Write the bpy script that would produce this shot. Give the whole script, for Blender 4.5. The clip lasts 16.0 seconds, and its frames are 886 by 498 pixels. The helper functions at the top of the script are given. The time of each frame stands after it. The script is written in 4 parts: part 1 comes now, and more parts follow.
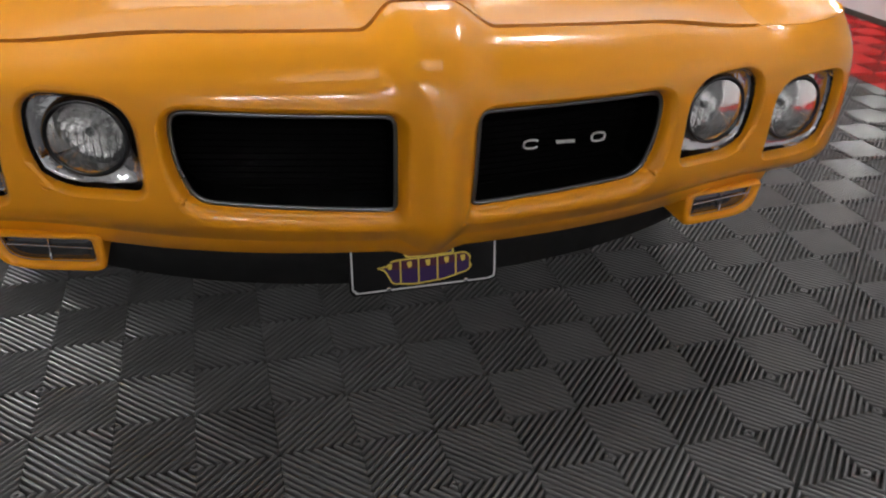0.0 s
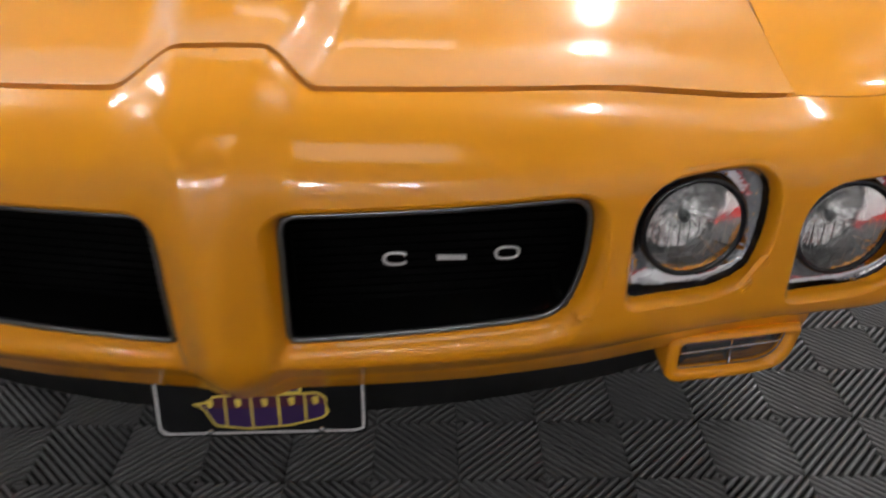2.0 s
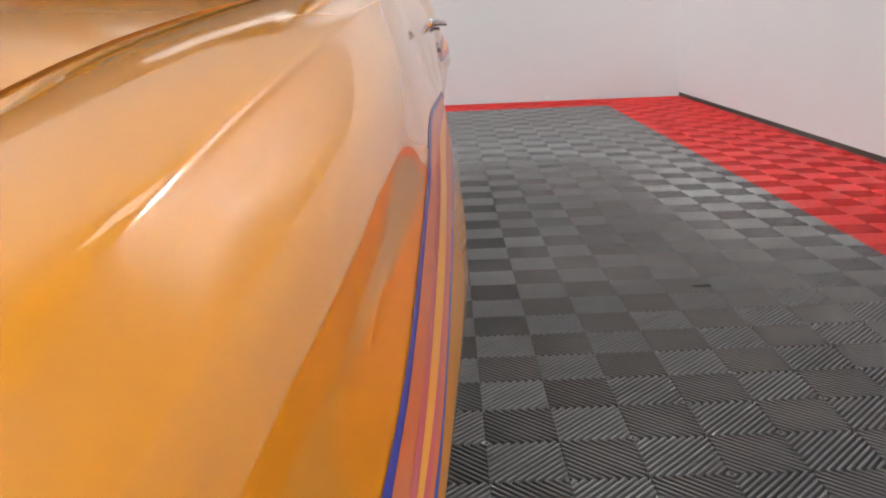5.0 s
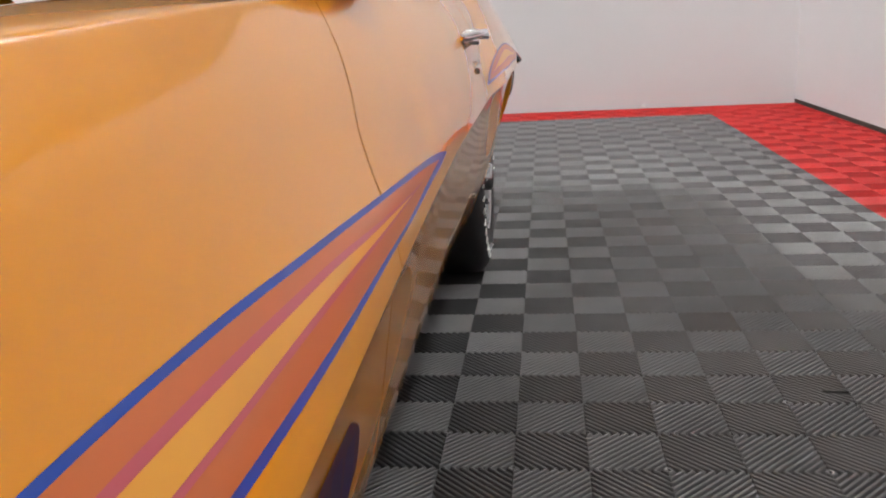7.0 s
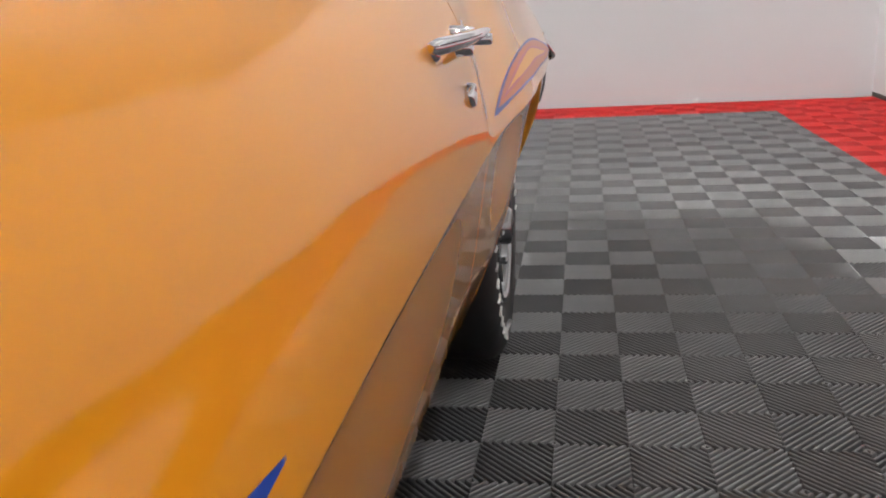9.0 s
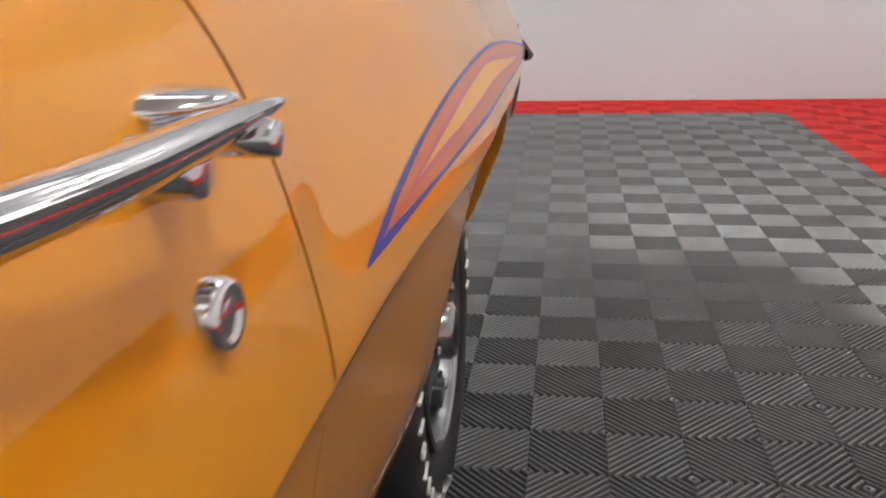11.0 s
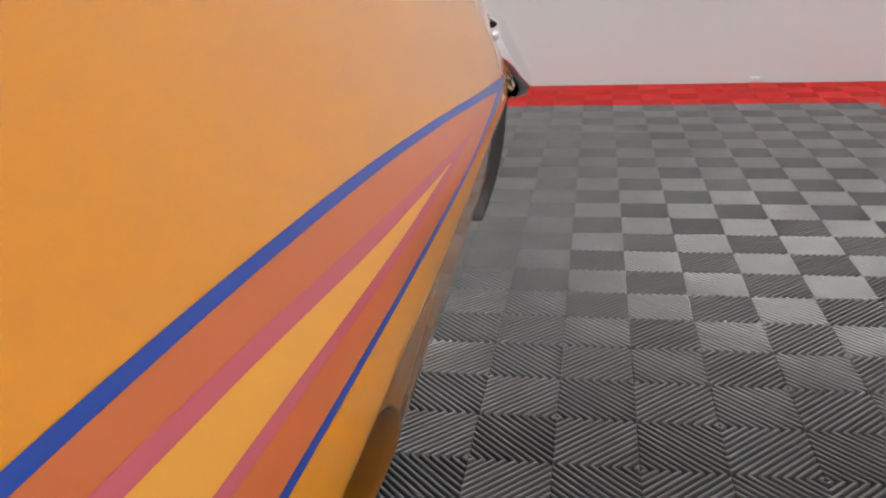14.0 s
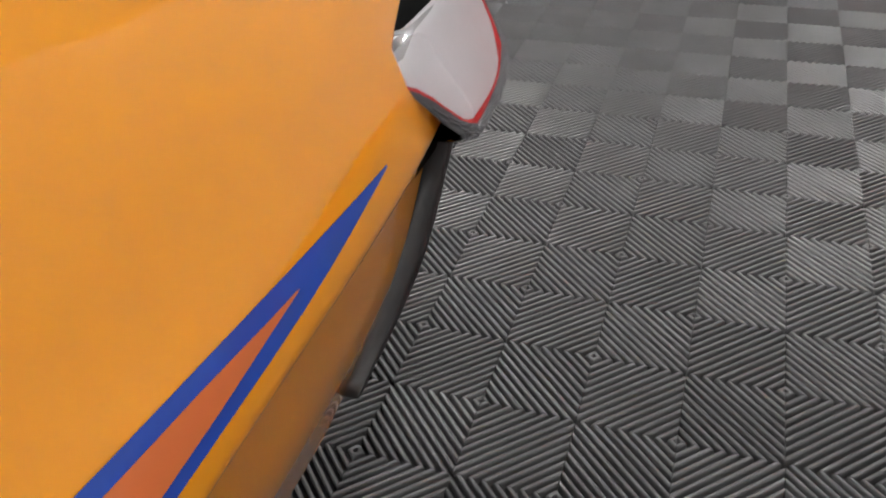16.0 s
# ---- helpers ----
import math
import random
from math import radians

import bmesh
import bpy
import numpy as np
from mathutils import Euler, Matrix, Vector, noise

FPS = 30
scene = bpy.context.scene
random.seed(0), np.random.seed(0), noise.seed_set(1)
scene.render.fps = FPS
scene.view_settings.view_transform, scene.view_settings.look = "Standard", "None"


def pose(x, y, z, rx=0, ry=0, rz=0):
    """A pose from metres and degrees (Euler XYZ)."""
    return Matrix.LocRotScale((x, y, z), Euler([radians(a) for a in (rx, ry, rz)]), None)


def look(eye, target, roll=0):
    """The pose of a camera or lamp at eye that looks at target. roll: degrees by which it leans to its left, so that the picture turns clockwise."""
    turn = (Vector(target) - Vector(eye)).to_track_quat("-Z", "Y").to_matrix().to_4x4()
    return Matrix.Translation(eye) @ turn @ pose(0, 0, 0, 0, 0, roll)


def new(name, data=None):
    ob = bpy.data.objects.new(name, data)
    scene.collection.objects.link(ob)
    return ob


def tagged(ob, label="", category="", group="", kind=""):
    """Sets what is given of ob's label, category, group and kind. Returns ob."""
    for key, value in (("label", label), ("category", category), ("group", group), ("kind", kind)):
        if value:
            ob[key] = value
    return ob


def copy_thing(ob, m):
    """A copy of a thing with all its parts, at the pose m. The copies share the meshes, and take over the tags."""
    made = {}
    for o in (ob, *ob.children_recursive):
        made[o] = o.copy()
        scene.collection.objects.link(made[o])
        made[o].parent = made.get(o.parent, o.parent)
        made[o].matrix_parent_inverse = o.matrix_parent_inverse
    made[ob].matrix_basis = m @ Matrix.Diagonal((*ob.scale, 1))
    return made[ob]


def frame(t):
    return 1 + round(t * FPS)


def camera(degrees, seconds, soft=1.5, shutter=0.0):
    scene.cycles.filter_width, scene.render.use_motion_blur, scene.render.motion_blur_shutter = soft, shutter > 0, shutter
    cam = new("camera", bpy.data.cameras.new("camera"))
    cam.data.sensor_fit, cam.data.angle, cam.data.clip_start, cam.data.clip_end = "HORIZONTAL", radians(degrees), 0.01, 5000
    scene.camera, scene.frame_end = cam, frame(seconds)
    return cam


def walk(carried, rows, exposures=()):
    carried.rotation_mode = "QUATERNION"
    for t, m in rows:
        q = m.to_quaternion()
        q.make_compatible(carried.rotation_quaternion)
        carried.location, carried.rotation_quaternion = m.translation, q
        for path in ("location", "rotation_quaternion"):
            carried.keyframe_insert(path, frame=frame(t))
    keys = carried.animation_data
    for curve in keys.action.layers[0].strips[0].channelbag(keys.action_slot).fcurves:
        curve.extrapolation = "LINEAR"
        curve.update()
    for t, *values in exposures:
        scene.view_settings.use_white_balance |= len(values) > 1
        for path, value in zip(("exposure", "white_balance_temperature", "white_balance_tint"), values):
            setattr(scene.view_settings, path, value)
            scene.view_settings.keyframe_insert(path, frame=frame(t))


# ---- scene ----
cam = camera(55.5, 16.0, soft=2.0, shutter=0.4)
PATH = [
    (0, (-0.3540, -1.3950, 1.1090), (0.1310, 0.2930, 0.1530), 1.90),
    (0.5, (-0.2110, -1.3010, 1.1170), (0.1260, 0.4020, 0.1250), 1.60),
    (1, (-0.0830, -1.2010, 1.1150), (0.1250, 0.5110, 0.1030), 1.60),
    (1.5, (0.0970, -1.0870, 1.0990), (0.1580, 0.6360, 0.0860), 0.90),
    (2, (0.2640, -0.9430, 1.0550), (0.2860, 0.8120, 0.0960), -0.10),
    (2.5, (0.4280, -0.7930, 1.0190), (0.4780, 1.0020, 0.1380), -1.90),
    (3, (0.6230, -0.6890, 0.9970), (0.6770, 1.1620, 0.2410), -3.50),
    (3.5, (0.8290, -0.5070, 0.9710), (0.9030, 1.3730, 0.2920), -1.50),
    (4, (0.9456, -0.2608, 0.9005), (1.0377, 1.6497, 0.3163), -2.43),
    (4.5, (0.9978, -0.0686, 0.8622), (1.0503, 1.8571, 0.3248), -2.81),
    (4.7, (1.0038, 0.0014, 0.8552), (1.0263, 1.9291, 0.3228), -2.61),
    (6.8, (1.1343, 0.6677, 0.8713), (0.8995, 2.5842, 0.3518), -3.15),
    (7, (1.1463, 0.7627, 0.8783), (0.8965, 2.6762, 0.3528), -3.05),
    (7.5, (1.1429, 1.0104, 0.8759), (0.8869, 2.9238, 0.3528), -2.68),
    (8, (1.1186, 1.2704, 0.8710), (0.8686, 3.1833, 0.3436), -2.21),
    (8.5, (1.1256, 1.4464, 0.8676), (0.8220, 3.3528, 0.3449), -3.35),
    (8.7, (1.1346, 1.5184, 0.8806), (0.8020, 3.4158, 0.3429), -3.45),
    (10.8, (1.1238, 2.3395, 0.8907), (0.8402, 4.2259, 0.2828), -1.92),
    (11, (1.1268, 2.4165, 0.8937), (0.8442, 4.2979, 0.2768), -1.62),
    (11.5, (1.1137, 2.6136, 0.8813), (0.8701, 4.5033, 0.2733), -0.94),
    (12, (1.1052, 2.8283, 0.8815), (0.8827, 4.7236, 0.2831), -1.01),
    (12.5, (1.1199, 3.0089, 0.8839), (0.8630, 4.9036, 0.2975), -1.38),
    (13, (1.1298, 3.1942, 0.8907), (0.8361, 5.0773, 0.2845), -1.77),
    (13.5, (1.1140, 3.4326, 0.8839), (0.8267, 5.2966, 0.2184), -1.48),
    (14, (1.1293, 3.5998, 0.8937), (0.7796, 5.4379, 0.1872), -2.70),
    (14.5, (1.1725, 3.7504, 0.9244), (0.7295, 5.5359, 0.1398), -3.00),
    (15, (1.2069, 3.8669, 0.9364), (0.7061, 5.6151, 0.1039), -4.98),
    (15.5, (1.1821, 4.0988, 0.9421), (0.7042, 5.7585, -0.0664), -2.54),
    (16, (1.2000, 4.2621, 0.9702), (0.6353, 5.8007, -0.1760), -2.93),
]
walk(cam, [(t, look(e, g, r)) for t, e, g, r in PATH], exposures=((0.0, 0.08), (3.5, 0.16), (8.0, 0.10), (11.0, 0.10), (16.0, 0.0)))
# world and lights -------------------------------------------------------
ROOM = dict(x0=-10.5, x1=3.36, y0=-13.0, y1=8.713, h=6.2)
world = bpy.data.worlds.new("room_air")
scene.world = world
world.use_nodes = True
world.node_tree.nodes["Background"].inputs[0].default_value = (0.9, 0.95, 1.0, 1)
world.node_tree.nodes["Background"].inputs[1].default_value = 0.02


# materials --------------------------------------------------------------
def mat(name, col, rough=0.5, metal=0.0, coat=0.0, var=0.12, scale=6.0, bump=0.0, bscale=60.0, emit=0.0, spec=0.5, crough=0.03, trans=0.0):
    m = bpy.data.materials.new(name)
    m.use_nodes = True
    nt = m.node_tree
    b = nt.nodes["Principled BSDF"]
    b.inputs["Roughness"].default_value = rough
    b.inputs["Metallic"].default_value = metal
    b.inputs["Coat Weight"].default_value = coat
    b.inputs["Coat Roughness"].default_value = crough
    b.inputs["Coat IOR"].default_value = 1.62
    b.inputs["Specular IOR Level"].default_value = spec
    b.inputs["Transmission Weight"].default_value = trans
    b.inputs["Base Color"].default_value = (*col, 1)
    geo = nt.nodes.new("ShaderNodeTexCoord")
    if var > 0:
        n1 = nt.nodes.new("ShaderNodeTexNoise")
        n1.inputs["Scale"].default_value = scale
        n1.inputs["Detail"].default_value = 6
        nt.links.new(geo.outputs["Object"], n1.inputs["Vector"])
        ramp = nt.nodes.new("ShaderNodeMapRange")
        ramp.inputs["To Min"].default_value = 1 - var
        ramp.inputs["To Max"].default_value = 1 + var
        nt.links.new(n1.outputs["Fac"], ramp.inputs["Value"])
        mul = nt.nodes.new("ShaderNodeVectorMath")
        mul.operation = "SCALE"
        mul.inputs[0].default_value = col
        nt.links.new(ramp.outputs[0], mul.inputs["Scale"])
        nt.links.new(mul.outputs[0], b.inputs["Base Color"])
        rr = nt.nodes.new("ShaderNodeMapRange")
        rr.inputs["To Min"].default_value = max(0.0, rough * (1 - var))
        rr.inputs["To Max"].default_value = min(1.0, rough * (1 + var))
        nt.links.new(n1.outputs["Fac"], rr.inputs["Value"])
        nt.links.new(rr.outputs[0], b.inputs["Roughness"])
    if bump > 0:
        n2 = nt.nodes.new("ShaderNodeTexNoise")
        n2.inputs["Scale"].default_value = bscale
        n2.inputs["Detail"].default_value = 4
        nt.links.new(geo.outputs["Object"], n2.inputs["Vector"])
        bp = nt.nodes.new("ShaderNodeBump")
        bp.inputs["Strength"].default_value = bump
        bp.inputs["Distance"].default_value = 0.002
        nt.links.new(n2.outputs["Fac"], bp.inputs["Height"])
        nt.links.new(bp.outputs[0], b.inputs["Normal"])
    if emit > 0:
        b.inputs["Emission Color"].default_value = (*col, 1)
        b.inputs["Emission Strength"].default_value = emit
    return m


def tile_mat(name, col, rough, spec=0.85):
    m = mat(name, col, rough, var=0.16, scale=9.0, bump=0.25, bscale=220.0, spec=spec)
    nt = m.node_tree
    b = nt.nodes["Principled BSDF"]
    info = nt.nodes.new("ShaderNodeObjectInfo")
    mr = nt.nodes.new("ShaderNodeMapRange")
    mr.inputs["To Min"].default_value = 0.86
    mr.inputs["To Max"].default_value = 1.12
    nt.links.new(info.outputs["Random"], mr.inputs["Value"])
    src = b.inputs["Base Color"].links[0].from_socket
    mul = nt.nodes.new("ShaderNodeVectorMath")
    mul.operation = "SCALE"
    nt.links.new(src, mul.inputs[0])
    nt.links.new(mr.outputs[0], mul.inputs["Scale"])
    # dusty scuffs in broad patches
    tc = nt.nodes.new("ShaderNodeNewGeometry")
    nz = nt.nodes.new("ShaderNodeTexNoise")
    nz.inputs["Scale"].default_value = 1.1
    nz.inputs["Detail"].default_value = 5
    nt.links.new(tc.outputs["Position"], nz.inputs["Vector"])
    dr = nt.nodes.new("ShaderNodeMapRange")
    dr.inputs["From Min"].default_value = 0.52
    dr.inputs["From Max"].default_value = 0.75
    dr.inputs["To Max"].default_value = 0.16
    nt.links.new(nz.outputs["Fac"], dr.inputs["Value"])
    mx = nt.nodes.new("ShaderNodeMix")
    mx.data_type = "RGBA"
    nt.links.new(dr.outputs[0], mx.inputs["Factor"])
    nt.links.new(mul.outputs[0], mx.inputs["A"])
    mx.inputs["B"].default_value = (col[0] * 1.6 + 0.02, col[1] * 1.6 + 0.02, col[2] * 1.6 + 0.02, 1)
    nt.links.new(mx.outputs["Result"], b.inputs["Base Color"])
    return m


PAINT = mat("orange_paint", (0.84, 0.325, 0.008), 0.38, coat=1.0, var=0.03, scale=3.0, bump=0.02, bscale=900.0, crough=0.055, spec=0.06)
HOOD_PAINT = mat("orange_steel_paint", (0.84, 0.325, 0.008), 0.38, coat=1.0, var=0.03, scale=3.0, bump=0.02, bscale=900.0, crough=0.11, spec=0.06)
NOSE_PAINT = mat("orange_flexible_paint", (0.84, 0.325, 0.008), 0.38, coat=1.0, var=0.03, scale=3.0, bump=0.02, bscale=900.0, crough=0.12, spec=0.06)
# body orange made darker: the shade in the seams is put into this colour
EDGE_SHADE = mat("orange_edge_shade", (0.55, 0.20, 0.016), 0.45, var=0.1)
BLUE = mat("blue_decal", (0.014, 0.068, 0.40), 0.3, coat=0.3, spec=0.25, var=0.05)
CORAL = mat("coral_decal", (0.63, 0.165, 0.048), 0.3, coat=0.3, spec=0.25, var=0.05)
PINK = mat("pink_decal", (0.57, 0.112, 0.145), 0.3, coat=0.3, spec=0.25, var=0.05)
YELLOW = mat("yellow_decal", (0.86, 0.40, 0.05), 0.3, coat=0.3, spec=0.25, var=0.04)
CHROME = mat("chrome", (0.82, 0.82, 0.84), 0.045, metal=1.0, var=0.08, scale=14.0)
BRIGHT = mat("bright_metal", (0.80, 0.80, 0.80), 0.38, metal=0.3, var=0.05)
GRILLE_BLACK = mat("grille_black", (0.0016, 0.0016, 0.0016), 0.8, var=0.2, spec=0.05)
BEZEL = mat("dull_chrome", (0.62, 0.62, 0.64), 0.06, metal=1.0, var=0.2, scale=30.0, bump=1.4, bscale=30.0)
ARGENT = mat("argent_silver", (0.17, 0.175, 0.18), 0.28, metal=0.9, var=0.08)
BLACK = mat("black_plastic", (0.012, 0.012, 0.013), 0.55, var=0.2, scale=20.0)
GLOSSBLK = mat("gloss_black", (0.006, 0.006, 0.007), 0.22, var=0.1)
# black of the underside, also used as painted shade below the hood seams
DARK = mat("underside_gap_black", (0.008, 0.008, 0.008), 0.8, var=0.2)
RUBBER = mat("tyre_rubber", (0.014, 0.014, 0.015), 0.62, var=0.2, scale=18.0, bump=0.2, bscale=160.0)
# chrome of the wheels made darker: their deep shade is put into the colour
WHEEL_TRIM = mat("shaded_trim", (0.34, 0.34, 0.35), 0.16, metal=1.0, var=0.15, scale=20.0)
WHITE_RUB = mat("white_rubber", (0.72, 0.72, 0.70), 0.6, var=0.1, scale=40.0)
GLASS = mat("dark_glass", (0.02, 0.024, 0.026), 0.03, var=0.0, spec=0.6, coat=1.0)
REFLECT = mat("reflector", (0.90, 0.90, 0.90), 0.16, metal=1.0, var=0.15, scale=30.0, bump=1.0, bscale=34.0)
SMOKE = mat("smoked_lens", (0.03, 0.03, 0.033), 0.12, var=0.3, scale=40.0, coat=1.0)
WALL = mat("wall_paint", (0.71, 0.71, 0.725), 0.55, var=0.035, scale=1.3, bump=0.12, bscale=90.0)
GREYWALL = mat("grey_wall_paint", (0.34, 0.34, 0.345), 0.6, var=0.05, scale=1.5)
CEIL = mat("ceiling_paint", (0.55, 0.55, 0.555), 0.7, var=0.03, scale=2.0)
GAPDARK = mat("wall_gap_shade", (0.045, 0.042, 0.036), 0.8, var=0.3, scale=12.0)
GREY_TILE = tile_mat("grey_tile", (0.118, 0.118, 0.123), 0.25)
RED_TILE = tile_mat("red_tile", (0.50, 0.012, 0.010), 0.45, 0.4)
RED_TILE.node_tree.nodes["Principled BSDF"].inputs["Specular IOR Level"].default_value = 0.28
SUB = mat("subfloor", (0.012, 0.012, 0.012), 0.9, var=0.3)
TUBE = mat("lamp_tube", (1.0, 0.98, 0.95), 0.4, var=0.0, emit=455.0)
DIFFUSER = mat("lamp_diffuser", (1.0, 0.985, 0.96), 0.5, var=0.0, emit=1.3)
FIXT = mat("lamp_body", (0.75, 0.75, 0.75), 0.4, var=0.05)
PLATE = mat("plate_black", (0.004, 0.004, 0.005), 0.4, var=0.1, spec=0.2)
PURPLE = mat("purple_ink", (0.030, 0.006, 0.080), 0.4, var=0.1)
PLUM = mat("plum_ink", (0.075, 0.009, 0.030), 0.4, var=0.1)
OCHRE = mat("ochre_ink", (0.72, 0.55, 0.09), 0.4, var=0.1)
SILVER_INK = mat("silver_line", (0.62, 0.62, 0.64), 0.4, var=0.05)
RIBBED = mat("clear_lens", (0.95, 0.95, 0.95), 0.04, var=0.0, trans=1.0, bump=0.5, bscale=70.0)


# mesh helpers -----------------------------------------------------------
def link(name, verts, faces, material, parent=None, label="", smooth=True, extra=()):
    me = bpy.data.meshes.new(name)
    me.from_pydata([tuple(map(float, v)) for v in verts], [], faces)
    me.materials.append(material)
    for m in extra:
        me.materials.append(m)
    if smooth:
        me.polygons.foreach_set("use_smooth", [True] * len(me.polygons))
    ob = new(name, me)
    if parent is not None:
        ob.parent = parent
    if label:
        tagged(ob, label)
    return ob


def part(name, bm, material, parent, label="", smooth=True, extra=()):
    me = bpy.data.meshes.new(name)
    bm.normal_update()
    bm.to_mesh(me)
    bm.free()
    me.materials.append(material)
    for m in extra:
        me.materials.append(m)
    if smooth:
        me.polygons.foreach_set("use_smooth", [True] * len(me.polygons))
    ob = new(name, me)
    if parent is not None:
        ob.parent = parent
    if label:
        tagged(ob, label)
    return ob


def box_bm(a, b, bevel=0.0, bm=None):
    bm = bm or bmesh.new()
    made = bmesh.ops.create_cube(bm, size=1)["verts"]
    for v in made:
        v.co = Vector([(a[i] + b[i]) / 2 + v.co[i] * (b[i] - a[i]) for i in range(3)])
    if bevel > 0:
        edges = list({e for v in made for e in v.link_edges})
        bmesh.ops.bevel(bm, geom=edges, offset=bevel, segments=2, affect="EDGES", profile=0.6)
    return bm


def pchip(xs, ys, x):
    """Smooth curve through (xs, ys) without overshoot."""
    xs, ys = np.asarray(xs, float), np.asarray(ys, float)
    h, d = np.diff(xs), np.diff(ys) / np.diff(xs)
    m = np.zeros(len(xs))
    m[0], m[-1] = d[0], d[-1]
    for i in range(1, len(xs) - 1):
        if d[i - 1] * d[i] > 0:
            w1, w2 = 2 * h[i] + h[i - 1], h[i] + 2 * h[i - 1]
            m[i] = (w1 + w2) / (w1 / d[i - 1] + w2 / d[i])
    x = np.clip(np.asarray(x, float), xs[0], xs[-1])
    i = np.clip(np.searchsorted(xs, x) - 1, 0, len(xs) - 2)
    t = (x - xs[i]) / h[i]
    return ((1 + 2 * t) * (1 - t) ** 2 * ys[i] + t * (1 - t) ** 2 * h[i] * m[i]
            + t * t * (3 - 2 * t) * ys[i + 1] + t * t * (t - 1) * h[i] * m[i + 1])


def catmull(xs, ys, x):
    """Rounder curve through (xs, ys)."""
    xs, ys = np.asarray(xs, float), np.asarray(ys, float)
    m = np.gradient(ys, xs)
    h = np.diff(xs)
    x = np.clip(np.asarray(x, float), xs[0], xs[-1])
    i = np.clip(np.searchsorted(xs, x) - 1, 0, len(xs) - 2)
    t = (x - xs[i]) / h[i]
    return ((1 + 2 * t) * (1 - t) ** 2 * ys[i] + t * (1 - t) ** 2 * h[i] * m[i]
            + t * t * (3 - 2 * t) * ys[i + 1] + t * t * (t - 1) * h[i] * m[i + 1])


def sstep(a, b, x):
    t = np.clip((np.asarray(x, float) - a) / (b - a), 0, 1)
    return t * t * (3 - 2 * t)


def rounded(points, radii, n=7):
    """A closed outline with rounded corners."""
    out, k = [], len(points)
    for i in range(k):
        p, a, b = (np.array(points[j % k], float) for j in (i, i - 1, i + 1))
        r = radii[i] if isinstance(radii, (list, tuple)) else radii
        u, v = (a - p) / np.linalg.norm(a - p), (b - p) / np.linalg.norm(b - p)
        for s in np.linspace(0, 1, n):
            q = (1 - s) ** 2 * (p + u * r) + 2 * s * (1 - s) * p + s * s * (p + v * r)
            out.append(q)
    return np.array(out)


def resample(loop, n):
    p = np.vstack([loop, loop[:1]])
    d = np.r_[0, np.cumsum(np.linalg.norm(np.diff(p, axis=0), axis=1))]
    s = np.linspace(0, d[-1], n, endpoint=False)
    return np.stack([np.interp(s, d, p[:, i]) for i in range(p.shape[1])], 1)


def inside(loop, q):
    x, y = loop[:, 0], loop[:, 1]
    x2, y2 = np.roll(x, -1), np.roll(y, -1)
    hit = ((y > q[1]) != (y2 > q[1])) & (q[0] < (x2 - x) * (q[1] - y) / (y2 - y + 1e-12) + x)
    return bool(hit.sum() % 2)


def offset_loop(loop, d):
    """The outline moved inwards by d."""
    t = np.roll(loop, -1, 0) - np.roll(loop, 1, 0)
    t /= np.linalg.norm(t, axis=1)[:, None] + 1e-12
    area = 0.5 * np.sum(loop[:, 0] * np.roll(loop[:, 1], -1) - np.roll(loop[:, 0], -1) * loop[:, 1])
    nrm = np.stack([-t[:, 1], t[:, 0]], 1) * np.sign(area)
    return loop + nrm * d


def tube(path, radius, closed=True, seg=8, squash=1.0):
    """A round bar along a path of 3D points."""
    p = np.asarray(path, float)
    n = len(p)
    verts, faces = [], []
    for i in range(n):
        a, b = p[(i - 1) % n if closed else max(i - 1, 0)], p[(i + 1) % n if closed else min(i + 1, n - 1)]
        t = Vector(b - a).normalized()
        up = Vector((0, 0, 1)) if abs(t.z) < 0.9 else Vector((0, 1, 0))
        if abs(t.y) < 0.6 and abs(t.z) >= 0.0:
            up = Vector((0, 1, 0))
        s = t.cross(up).normalized()
        w = s.cross(t).normalized()
        for k in range(seg):
            ang = 2 * math.pi * k / seg
            verts.append(Vector(p[i]) + s * math.cos(ang) * radius + w * math.sin(ang) * radius * squash)
    rings = n if closed else n - 1
    for i in range(rings):
        j = (i + 1) % n
        for k in range(seg):
            l = (k + 1) % seg
            faces.append((i * seg + k, i * seg + l, j * seg + l, j * seg + k))
    if not closed:
        faces.append(tuple(range(seg)))
        faces.append(tuple((n - 1) * seg + k for k in range(seg))[::-1])
    return verts, faces


def loft(loops, closed=True, cap_first=False, cap_last=False):
    n = len(loops[0])
    verts = [v for lp in loops for v in lp]
    faces = []
    for a in range(len(loops) - 1):
        for k in range(n if closed else n - 1):
            l = (k + 1) % n
            faces.append((a * n + k, a * n + l, (a + 1) * n + l, (a + 1) * n + k))
    if cap_first:
        faces.append(tuple(range(n))[::-1])
    if cap_last:
        faces.append(tuple((len(loops) - 1) * n + k for k in range(n)))
    return verts, faces


def lathe(profile, seg=48, close=False):
    """Rings round the x axis from (x, radius) rows."""
    loops = [[(x, r * math.cos(2 * math.pi * k / seg), r * math.sin(2 * math.pi * k / seg)) for k in range(seg)] for x, r in profile]
    return loft(loops)


